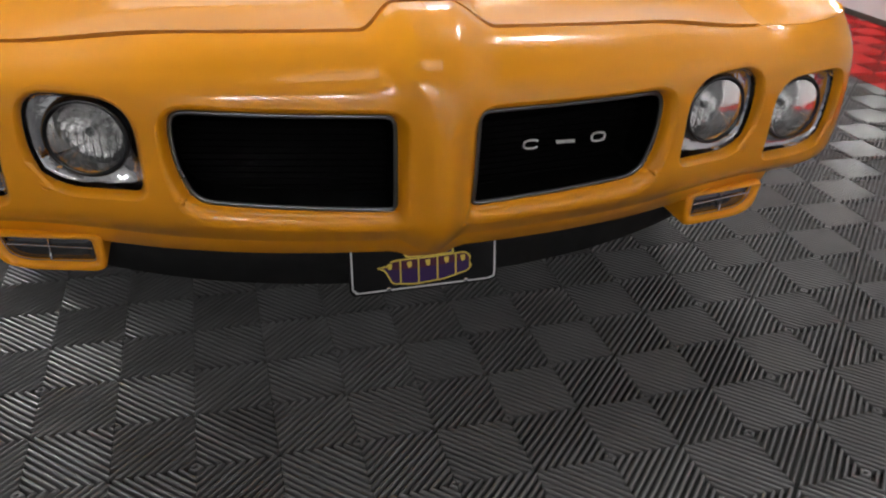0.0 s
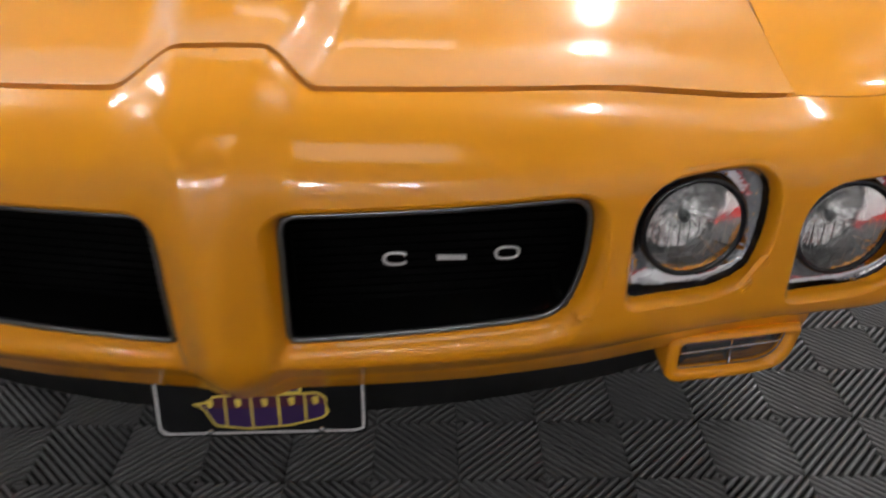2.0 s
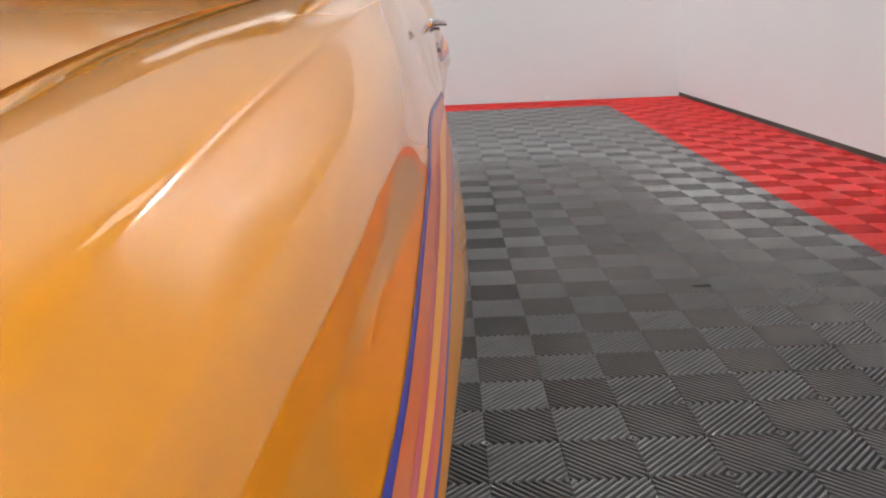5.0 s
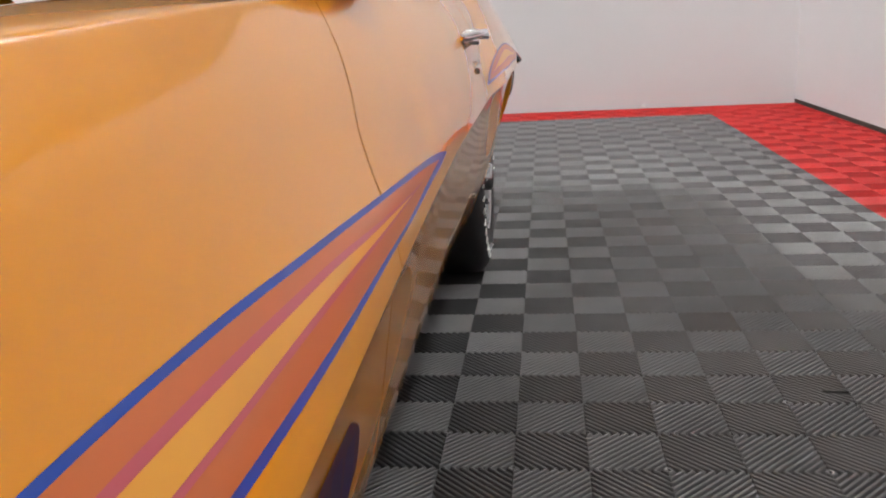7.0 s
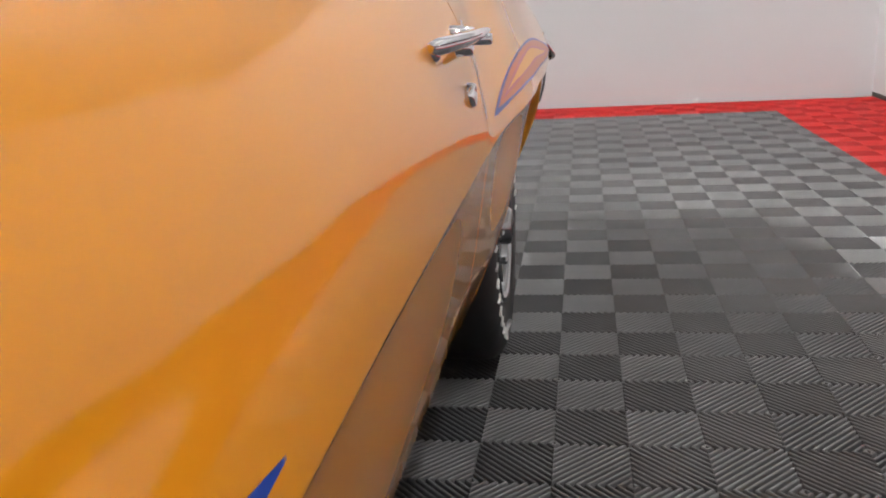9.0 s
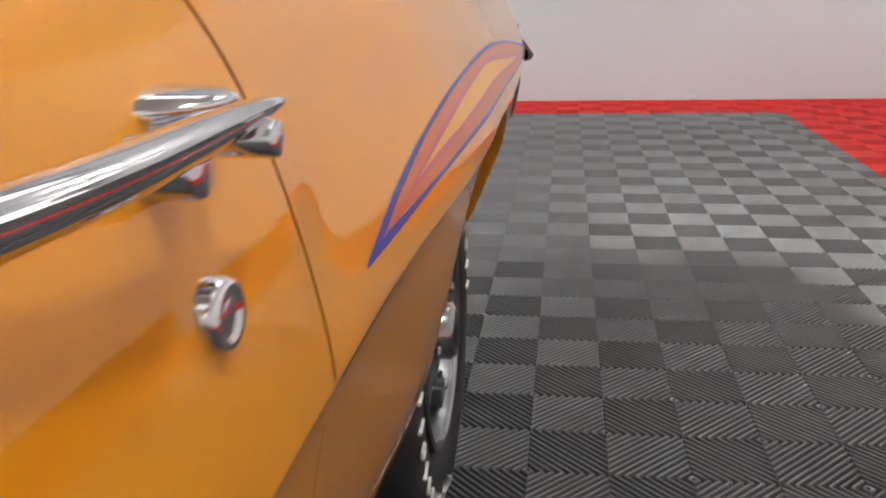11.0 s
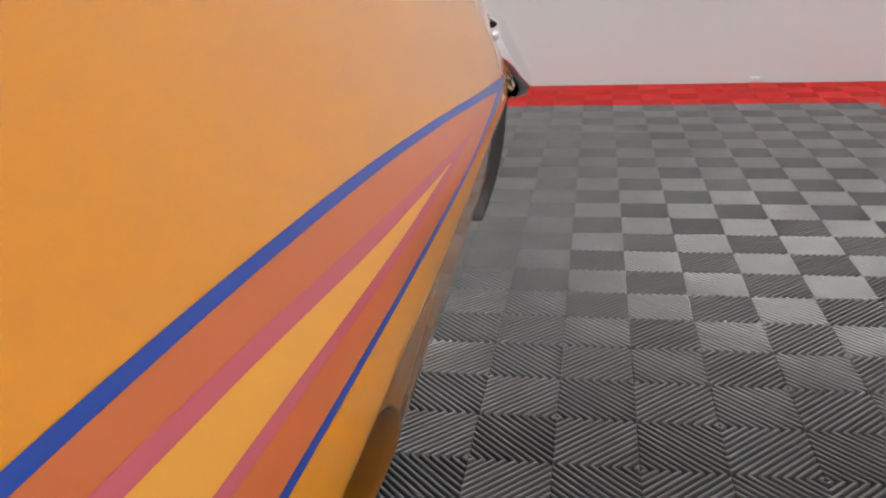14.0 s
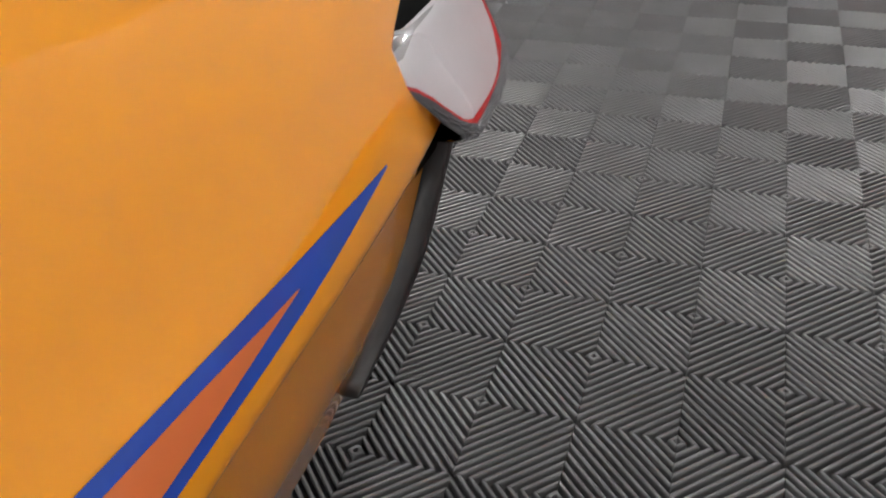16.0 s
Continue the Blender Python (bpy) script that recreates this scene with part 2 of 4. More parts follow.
# the room ---------------------------------------------------------------
def build_room():
    r, th = ROOM, 0.15
    spec = {
        "wall_north": ((r["x0"] - th, r["y1"], -0.05), (r["x1"] + th, r["y1"] + th, r["h"] + 0.1)),
        "wall_south": ((r["x0"] - th, r["y0"] - th, -0.05), (r["x1"] + th, r["y0"], r["h"] + 0.1)),
        "wall_east": ((r["x1"], r["y0"], -0.05), (r["x1"] + th, r["y1"], r["h"] + 0.1)),
        "wall_west": ((r["x0"] - th, r["y0"], -0.05), (r["x0"], r["y1"], r["h"] + 0.1)),
    }
    for name, (a, b) in spec.items():
        white = name in ("wall_north", "wall_east")
        tagged(part(name, box_bm(a, b), WALL if white else GREYWALL, None, smooth=False), "off-white painted plain wall" if white else "grey painted plain wall", "wall", kind="structure")
    tagged(part("ceiling", box_bm((r["x0"] - th, r["y0"] - th, r["h"]), (r["x1"] + th, r["y1"] + th, r["h"] + 0.1)), CEIL, None, smooth=False),
           "grey painted ceiling", "ceiling", kind="structure")
    # the upper part of the seen walls is bare grey
    for name, a, b in (("wall_upper_north", (r["x0"], r["y1"] - .02, 2.75), (r["x1"] - .02, r["y1"] - .001, r["h"])),
                       ("wall_upper_east", (r["x1"] - .02, r["y0"], 2.75), (r["x1"] - .001, r["y1"] - .02, r["h"]))):
        tagged(part(name, box_bm(a, b), GREYWALL, None, smooth=False), "bare grey upper part of the wall", "wall", kind="structure")
    # the gap under the wall: a strip with the gap's shade as its colour
    tagged(part("baseboard", box_bm((r["x1"] - 0.006, r["y0"] + 0.01, 0.002), (r["x1"] - 0.0005, r["y1"] - 0.01, 0.034)), GAPDARK, None, smooth=False),
           "dark strip standing in for the gap along the foot of the wall", "baseboard", kind="structure")


TUBES = [(-4.7, 3.4), (-6.2, 5.4), (-7.7, 3.0), (-9.0, 5.4), (-5.0, -10.8), (-3.4, -11.0), (-1.0, -11.0), (1.4, -11.0), (2.9, 2.0), (2.6, 7.6)]
PANELS = [(-0.6, 7.4), (0.2, -3.0)]


def build_lamps():
    h = ROOM["h"]
    first = None
    for x, y in TUBES:
        if first is None:
            e = new("ceiling_light")
            tagged(e, "white ceiling light with two bare fluorescent tubes", "ceiling light", group="ceiling lights")
            part("housing", box_bm((-0.13, -0.62, -0.07), (0.13, 0.62, -0.002), 0.01), FIXT, e)
            for dx in (-0.07, 0.07):
                v, f = tube([(dx, -0.59, -0.10), (dx, 0.59, -0.10)], 0.018, closed=False, seg=10)
                link("tube", v, f, TUBE, e, "glowing white fluorescent tube")
            first = e
            e.matrix_basis = pose(x, y, h)
        else:
            copy_thing(first, pose(x, y, h))
    first = None
    for x, y in PANELS:
        if first is None:
            first = new("panel_light")
            tagged(first, "broad white ceiling light with a frosted diffuser", "ceiling light", group="panel lights")
            part("housing", box_bm((-1.39, -.69, -.06), (1.39, .69, -.002), .01), FIXT, first)
            part("diffuser", box_bm((-1.35, -.65, -.075), (1.35, .65, -.058), .006), DIFFUSER, first, "glowing frosted diffuser")
            first.matrix_basis = pose(x, y, h)
        else:
            copy_thing(first, pose(x, y, h))


# the car ----------------------------------------------------------------
CX = 0.010          # the car's middle line
car = new("car")
tagged(car, "orange seventies muscle car with blue and coral side stripes", "car")

# plan outline of one side from the middle of the nose round the corner to the tail
PLAN = np.array([
    (0, -0.106), (0.15, -0.104), (0.3, -0.094), (0.45, -0.07), (0.6, -0.034), (0.72, -0.008), (0.82, 0.01),
    (0.895, 0.03), (0.94, 0.062), (0.960, 0.115), (0.9745, 0.2), (0.9905, 0.35), (1.0042, 0.55), (1.0149, 0.83),
    (1.0129, 1.15), (1.0045, 1.5), (0.9943, 2), (0.9921, 2.5), (0.9967, 3), (1.0181, 3.3), (1.0247, 3.6),
    (1.0235, 4.1), (1.0158, 4.45), (1.0019, 4.75), (0.9889, 4.86)])
_d = np.r_[0, np.cumsum(np.linalg.norm(np.diff(PLAN, axis=0), axis=1))]
S_END = _d[-1]


def plan(s):
    return np.stack([catmull(_d, PLAN[:, 0], s), catmull(_d, PLAN[:, 1], s)], -1)


def s_of_y(y):
    return float(np.interp(y, PLAN[9:, 1], _d[9:]))


def s_of_x(x):
    return float(np.interp(x, PLAN[:9, 0], _d[:9]))


# upright profile: (outward, height) from the upper edge to the lower edge, at stations round the plan
STATIONS = [
    (0.00, [(-0.105, .752), (-.070, .738), (-.034, .708), (-.006, .660), (.000, .575), (-.003, .480), (-.018, .425), (-.060, .372)]),
    (0.45, [(-0.103, .738), (-.068, .722), (-.034, .694), (-.006, .652), (.000, .570), (-.003, .480), (-.018, .428), (-.060, .382)]),
    (0.73, [(-0.098, .708), (-.070, .697), (-.034, .676), (-.007, .640), (.000, .560), (-.003, .480), (-.018, .430), (-.060, .395)]),
    (0.83, [(-0.060, .716), (-.045, .704), (-.024, .680), (-.006, .640), (.000, .560), (-.003, .480), (-.018, .430), (-.058, .395)]),
    (0.940, [(-0.044, .738), (-.037, .722), (-.020, .692), (-.004, .645), (.000, .565), (-.003, .485), (-.016, .430), (-.052, .393)]),
]
# the same for the flank, with more rows over the hollow above the ridge and its flares round the wheels
SIDE = [
    (0.14, [(-.063, .762), (-.050, .750), (-.0385, .737), (-.0318, .722), (-.0275, .706), (-.0220, .688), (-.0135, .670), (.000, .645), (-.003, .520), (-.015, .430), (-.045, .390)]),
    (0.22, [(-.072, .789), (-.0560, .777), (-.0410, .763), (-.0335, .748), (-.0292, .735), (-.0238, .715), (-.0160, .690), (.000, .665), (-.004, .600), (-.020, .455), (-.062, .340)]),
    (0.45, [(-.0790, .825), (-.0685, .814), (-.0445, .794), (-.0350, .773), (-.0298, .754), (-.0247, .735), (-.0120, .703), (.000, .675), (-.006, .640), (-.023, .480), (-.084, .295)]),
    (0.83, [(-.083, .863), (-.0740, .850), (-.0550, .825), (-.0445, .797), (-.0378, .772), (-.0305, .748), (-.0165, .712), (.000, .666), (-.009, .638), (-.034, .480), (-.095, .290)]),
    (1.30, [(-.077, .896), (-.070, .882), (-.057, .848), (-.0465, .815), (-.0375, .786), (-.0275, .757), (-.0125, .718), (.000, .671), (-.010, .644), (-.046, .460), (-.112, .295)]),
    (1.62, [(-.083, .907), (-.0725, .896), (-.053, .858), (-.039, .822), (-.029, .788), (-.0195, .757), (-.0080, .719), (.000, .676), (-.008, .646), (-.044, .460), (-.112, .295)]),
    (1.78, [(-.081, .914), (-.071, .903), (-.050, .862), (-.0345, .825), (-.0250, .790), (-.0188, .757), (-.0092, .722), (.000, .679), (-.007, .647), (-.042, .460), (-.112, .295)]),
    (1.92, [(-.080, .919), (-.070, .908), (-.047, .866), (-.0305, .826), (-.0192, .790), (-.0130, .757), (-.0063, .724), (.000, .681), (-.006, .648), (-.042, .460), (-.112, .295)]),
    (2.10, [(-.080, .924), (-.070, .914), (-.045, .870), (-.0280, .830), (-.0165, .792), (-.0095, .758), (-.0042, .725), (.000, .683), (-.006, .649), (-.042, .460), (-.112, .295)]),
    (2.35, [(-.083, .932), (-.071, .921), (-.043, .875), (-.0255, .834), (-.0140, .795), (-.0080, .760), (-.0035, .726), (.000, .686), (-.005, .650), (-.042, .460), (-.112, .295)]),
    (2.80, [(-.090, .945), (-.074, .933), (-.046, .886), (-.0295, .842), (-.0170, .801), (-.0096, .766), (-.0042, .730), (.000, .690), (-.005, .652), (-.042, .460), (-.112, .295)]),
    (2.88, [(-.092, .947), (-.075, .935), (-.048, .887), (-.0350, .843), (-.0245, .803), (-.0172, .768), (-.0082, .732), (.000, .691), (-.006, .654), (-.042, .462), (-.112, .296)]),
    (2.98, [(-.096, .950), (-.077, .937), (-.053, .888), (-.0400, .845), (-.0290, .806), (-.0185, .770), (-.0080, .734), (.000, .692), (-.007, .658), (-.042, .465), (-.110, .298)]),
    (3.30, [(-.108, .958), (-.083, .945), (-.062, .896), (-.0470, .850), (-.0350, .810), (-.0235, .775), (-.0085, .735), (.000, .696), (-.008, .668), (-.041, .490), (-.112, .310)]),
    (3.67, [(-.125, .968), (-.092, .955), (-.068, .905), (-.0520, .857), (-.0385, .815), (-.0260, .778), (-.0095, .738), (.000, .700), (-.008, .672), (-.042, .510), (-.118, .330)]),
    (4.30, [(-.140, .935), (-.100, .925), (-.069, .880), (-.0490, .835), (-.0360, .800), (-.0245, .768), (-.0090, .735), (.000, .702), (-.012, .676), (-.034, .575), (-.118, .390)]),
    (4.70, [(-.132, .892), (-.096, .883), (-.0635, .850), (-.0420, .817), (-.0290, .790), (-.0182, .762), (-.0066, .7295), (.000, .696), (-.0136, .670), (-.0277, .591), (-.058, .501)]),
    (4.84, [(-.130, .880), (-.095, .872), (-.062, .842), (-.0415, .812), (-.0300, .787), (-.0210, .760), (-.0085, .728), (.000, .694), (-.014, .668), (-.026, .595), (-.042, .530)]),
]
KROW = np.array([0, 1, 1.5, 2, 2.5, 3, 3.5, 4, 5, 6, 7])     # where the rows lie between the edges


def dense(rows):
    """Eight rows of the nose brought to the flank's rows."""
    r = np.array(rows)
    return np.stack([catmull(np.arange(8), r[:, 0], KROW), catmull(np.arange(8), r[:, 1], KROW)], -1)


_st = np.array([s_of_x(x) for x, _ in STATIONS] + [s_of_y(y) for y, _ in SIDE] + [S_END + 0.01])
_rows = np.array([dense(r) for _, r in STATIONS] + [np.array(r) for _, r in SIDE] + [np.array(SIDE[-1][1])])       # station, row, (out, z)
NROW = _rows.shape[1]
# the middle ridge of the nose: added (out, height) at each row, and its half width inside and outside
RIDGE = [(-.055, .034, .050, .122), (-.042, .040, .042, .120), (-.010, .038, .030, .115), (.014, .026, .018, .100),
         (.034, .012, .004, .066), (.036, .006, .004, .060), (.026, -.012, .005, .072), (.006, -.028, .004, .070)]

RIDGES = np.stack([catmull(np.arange(8), np.array(RIDGE)[:, k], KROW) for k in range(4)], -1)

def surf(s, v):
    """Point on the flank of the body: s along the plan, v from 0 at the upper edge to 1 at the lower edge."""
    s = np.atleast_1d(np.asarray(s, float))
    v = np.atleast_1d(np.asarray(v, float))
    rows = np.stack([np.stack([pchip(_st, _rows[:, r, k], s) for r in range(NROW)], -1) for k in (0, 1)], -1)
    c = plan(s)
    e = 0.004
    t = plan(np.minimum(s + e, S_END)) - plan(np.maximum(s - e, 0))
    t /= np.linalg.norm(t, axis=-1)[:, None]
    nrm = np.stack([t[:, 1], -t[:, 0]], -1)
    ax = np.abs(c[:, 0])
    for r, (do, dz, w0, w1) in enumerate(RIDGES):
        k = (1 - sstep(w0, w1, ax)) * (c[:, 1] < 0)
        rows[:, r, 0] += do * k
        rows[:, r, 1] += dz * k
    # round curve through the rows, all points at once
    m = np.gradient(rows, KROW, axis=1)
    f = np.clip(v, 0, 1) * KROW[-1]
    i = np.clip(np.searchsorted(KROW, f, side="right") - 1, 0, NROW - 2)
    h = (KROW[i + 1] - KROW[i])[:, None]
    u = (f - KROW[i])[:, None] / h
    k = np.arange(len(s))
    p0, p1, m0, m1 = rows[k, i], rows[k, i + 1], m[k, i] * h, m[k, i + 1] * h
    q = (1 + 2 * u) * (1 - u) ** 2 * p0 + u * (1 - u) ** 2 * m0 + u * u * (3 - 2 * u) * p1 + u * u * (u - 1) * m1
    return np.stack([CX + c[:, 0] + nrm[:, 0] * q[:, 0], c[:, 1] + nrm[:, 1] * q[:, 0], q[:, 1]], -1)


def surf_grid(ss, vs):
    """surf() over a whole grid: ss and vs are arrays of one shape."""
    return surf(np.ravel(ss), np.ravel(vs)).reshape(*np.shape(ss), 3)


def side_point(y, z, lift=0.0):
    """Points on the flank at given y and z (arrays), lifted off the surface."""
    y, z = np.atleast_1d(np.asarray(y, float)), np.atleast_1d(np.asarray(z, float))
    n, vs = len(y), np.linspace(0, 1, 57)
    s = np.array([s_of_y(t) for t in y])
    p = surf(np.repeat(s, 57), np.tile(vs, n)).reshape(n, 57, 3)
    v = np.array([np.interp(-zz, -row[:, 2], vs) for zz, row in zip(z, p)])
    q0, q1, q2 = surf(s, v), surf(s + .01, v), surf(s, np.minimum(v + .01, 1))
    nrm = np.cross(q1 - q0, q2 - q0)
    nrm /= np.linalg.norm(nrm, axis=1)[:, None]
    nrm *= np.sign(nrm[:, :1])
    q0[:, 1] = y
    return q0 + nrm * lift


def grid_mesh(P):
    nu, nv = P.shape[:2]
    verts = P.reshape(-1, 3)
    faces = [(i * nv + j, (i + 1) * nv + j, (i + 1) * nv + j + 1, i * nv + j + 1) for i in range(nu - 1) for j in range(nv - 1)]
    return verts, faces


def panel(name, P, parent, material=None, holes=(), axes=(1, 2), flip=False, flange=0.014, label="", mirror=False):
    """A sheet-metal panel from a grid of points, with openings cut to smooth outlines and its edges turned in."""
    verts, faces = grid_mesh(P)
    bm = bmesh.new()
    vs = [bm.verts.new(tuple(map(float, v))) for v in verts]
    a, b = axes
    c = 3 - a - b
    boxes = [(h.min(0), h.max(0)) for h in holes]
    for f in faces:
        cen = (verts[f[0]] + verts[f[1]] + verts[f[2]] + verts[f[3]]) / 4
        if any(lo[0] <= cen[a] <= hi[0] and lo[1] <= cen[b] <= hi[1] and inside(h, (cen[a], cen[b])) for h, (lo, hi) in zip(holes, boxes)):
            continue
        bm.faces.new([vs[i] for i in (f if flip else f[::-1])])
    for v in [v for v in bm.verts if not v.link_faces]:
        bm.verts.remove(v)
    bm.normal_update()
    snapped = {}
    for v in bm.verts:
        if not any(e.is_boundary for e in v.link_edges):
            continue
        q = np.array((v.co[a], v.co[b]))
        for k, (h, (lo, hi)) in enumerate(zip(holes, boxes)):
            if np.any(q < lo - 0.03) or np.any(q > hi + 0.03):
                continue
            d = np.linalg.norm(h - q, axis=1)
            i = int(d.argmin())
            if d[i] < 0.02 and 3 <= len(v.link_faces) + 2 <= 5:
                n = v.normal
                da, db = h[i] - q
                v.co[a] += da
                v.co[b] += db
                if abs(n[c]) > 0.2:
                    v.co[c] -= (n[a] * da + n[b] * db) / n[c]
                snapped[v] = (k, i)
                break
    bm.normal_update()
    normals = {v: v.normal.copy() for v in bm.verts}
    rims = [[] for _ in holes]
    rest = []
    for e in bm.edges:
        if e.is_boundary:
            k = snapped.get(e.verts[0], (None,))[0]
            if k is not None and snapped.get(e.verts[1], (None,))[0] == k:
                rims[k].append(e)
            else:
                rest.append(e)
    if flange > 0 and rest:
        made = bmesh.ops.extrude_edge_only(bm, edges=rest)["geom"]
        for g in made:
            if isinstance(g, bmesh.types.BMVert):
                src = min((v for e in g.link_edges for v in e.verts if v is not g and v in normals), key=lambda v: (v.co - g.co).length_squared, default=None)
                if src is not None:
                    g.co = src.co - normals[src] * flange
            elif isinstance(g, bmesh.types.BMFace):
                # turned-in faces get the orange with the seam shade in it
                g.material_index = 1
        for e in rest:
            if e.is_valid:
                e.smooth = False
    if mirror:
        for v in bm.verts:
            v.co.x = 2 * CX - v.co.x
        bmesh.ops.reverse_faces(bm, faces=bm.faces[:])
    return part(name, bm, material or PAINT, parent, label, extra=(EDGE_SHADE,))


def uv(nu, nv):
    return np.meshgrid(np.linspace(0, 1, nu), np.linspace(0, 1, nv), indexing="ij")


def grid_between(s0, s1, v0, v1, nu, nv):
    """Grid on the flank between two edges; s0, s1 are functions of v."""
    U, V = uv(nu, nv)
    vv = v0 + (v1 - v0) * V
    row = vv[0]
    a, b = np.array([s0(v) for v in row]), np.array([s1(v) for v in row])
    return surf_grid(a + (b - a) * U, vv)


def arch(yc, half, top, base, n=2.5, k=90):
    """Wheel opening outline in (y, z)."""
    pts = []
    for t in np.linspace(math.pi, 0, k):
        c, s = math.cos(t), math.sin(t)
        pts.append((yc + half * np.sign(c) * abs(c) ** (2 / n), base + (top - base) * abs(s) ** (2 / n)))
    pts += [(yc + half + 0.0, 0.1), (yc - half, 0.1)]
    return resample(np.array(pts), 260)


# grille and lamp openings on the positive side, in (x, z) from the middle line
GRILLE = resample(rounded([(.054, .644), (.466, .650), (.464, .522), (.424, .444), (.050, .420)], [.044, .055, .06, .042, .036]), 260)
_out = GRILLE - offset_loop(GRILLE, 1.0)      # outward from the opening, one long
GRILLE_LIP = GRILLE + _out * (.001 + .017 * np.clip(-_out[:, 1], 0, 1))[:, None]
LAMP1 = resample(rounded([(.494, .650), (.680, .656), (.682, .530), (.650, .480), (.492, .480)], [.070, .055, .06, .06, .022]), 200)
LAMP1 = offset_loop(LAMP1, -.005)
LAMP2 = resample(rounded([(.720, .624), (.902, .634), (.904, .515), (.872, .460), (.720, .456)], [.065, .045, .06, .06, .022]), 200)
LAMP2 = offset_loop(LAMP2, -.006) + (0, -.003)


_fx, _fv = np.linspace(0, .92, 93), np.linspace(.2, 1, 33)
_fp = surf(np.repeat([s_of_x(x) for x in _fx], 33), np.tile(_fv, 93)).reshape(93, 33, 3)


def front_y(x, z):
    """The nose's face at (x, z), on the positive side."""
    t = min(max(x, 0), .9199) * 100
    i = int(t)
    a, b = (np.interp(-z, -_fp[k][:, 2], _fp[k][:, 1]) for k in (i, i + 1))
    return float(a + (b - a) * (t - i))


def opening_lip(points, normals, loop, axes, steps, closed=True):
    """The turned-in edge of an opening: rings that go inwards and back from its outline."""
    n = normals / np.linalg.norm(normals, axis=1)[:, None]
    if axes == (0, 2):
        n = n * .12 + np.array([0, -.88, 0])
    if closed:
        off = offset_loop(loop, 1.0) - loop
    else:
        c = np.array([loop[:, 0].mean(), .30])
        off = (c - loop) / np.linalg.norm(c - loop, axis=1)[:, None]
    rings = []
    for ins, dep in steps:
        r = points - n * dep
        r[:, axes[0]] += off[:, 0] * ins
        r[:, axes[1]] += off[:, 1] * ins
        rings.append([tuple(q) for q in r])
    v, f = loft(rings, closed=closed)
    both("opening_lip", v, f, PAINT, (car, car))


def build_nose():
    seam0 = float(_d[8])
    s0 = lambda v: 0.0
    s1 = lambda v: seam0 + 0.055 * sstep(0.25, 1.0, v)
    P = grid_between(s0, s1, 0.0, 1.0, 250, 84)
    Q = P[::-1].copy()
    Q[..., 0] = 2 * CX - Q[..., 0]
    P = np.concatenate([Q[:-1], P])
    side = [GRILLE_LIP, LAMP1, LAMP2]
    holes = [h + (CX, 0) for h in side] + [h[::-1] * (-1, 1) + (CX, 0) for h in side]
    panel("nose_shell", P, car, NOSE_PAINT, holes=holes, axes=(0, 2), flange=0.02, label="orange moulded front bumper shell")
    lamp = [(-.007, .0032), (-.002, .0010), (.0, .0006), (.002, .002), (.006, .007), (.010, .018), (.011, .05)]
    for loop in (LAMP1, LAMP2):
        p = np.array([(CX + x, front_y(x, z), z) for x, z in loop])
        e = .004
        n = np.array([(front_y(x + e, z) - front_y(x - e, z), -2 * e, front_y(x, z + e) - front_y(x, z - e)) for x, z in loop])
        opening_lip(p, n, loop, (0, 2), lamp)
    inner = offset_loop(GRILLE, .0185)
    rings = []
    for k, dep in ((-.35, .004), (-.10, .0008), (0.0, .0004), (.20, .002), (.42, .007), (.64, .014), (.84, .023), (1.0, .034)):
        lp = GRILLE_LIP + (inner - GRILLE_LIP) * k
        rings.append([(CX + x, front_y(x, z) + dep, z) for x, z in lp])
    v, f = loft(rings)
    both("opening_lip", v, f, PAINT, (car, car))
    return seam0


SEAM_Y = [0.0, .08, .15, .25, .4, .5, .7, .9, 1.2, 1.52]
SEAM_X = [.722, .724, .726, .730, .736, .740, .748, .752, .756, .758]
SEAM_Z = [.682, .704, .719, .748, .786, .806, .840, .862, .886, .906]


def fender_top(edge, n=24):
    """Rows from the hood seam out to the fender's upper edge, for each point of that edge."""
    m = len(edge)
    front = surf(np.linspace(s_of_x(SEAM_X[1] + .003), float(_d[8]) + .007, n), np.zeros(n)) + np.array([0, .0035, 0])
    back, out = edge[-1, 1], np.empty((m, n, 3))
    tau = (edge[:, 1] - edge[0, 1]) / (back - edge[0, 1])
    for i, t in enumerate(np.linspace(0, 1, n)):
        f = front[i]
        y = f[1] + (back - f[1]) * tau
        x0, z0 = CX + np.interp(y, SEAM_Y, SEAM_X) + 0.0018, pchip(SEAM_Y, SEAM_Z, y) - 0.001
        ex, ez = np.interp(y, edge[:, 1], edge[:, 0]), np.interp(y, edge[:, 1], edge[:, 2])
        x, z = x0 + (ex - x0) * t, z0 + (ez - z0) * t + 0.010 * math.sin(math.pi * t)
        fall = np.exp(-(y - f[1]) / .10)
        out[:, i] = np.stack([x + (f[0] - x[0]) * fall, y, z + (f[2] - z[0]) * fall], 1)
    out[:, -1] = edge
    return out


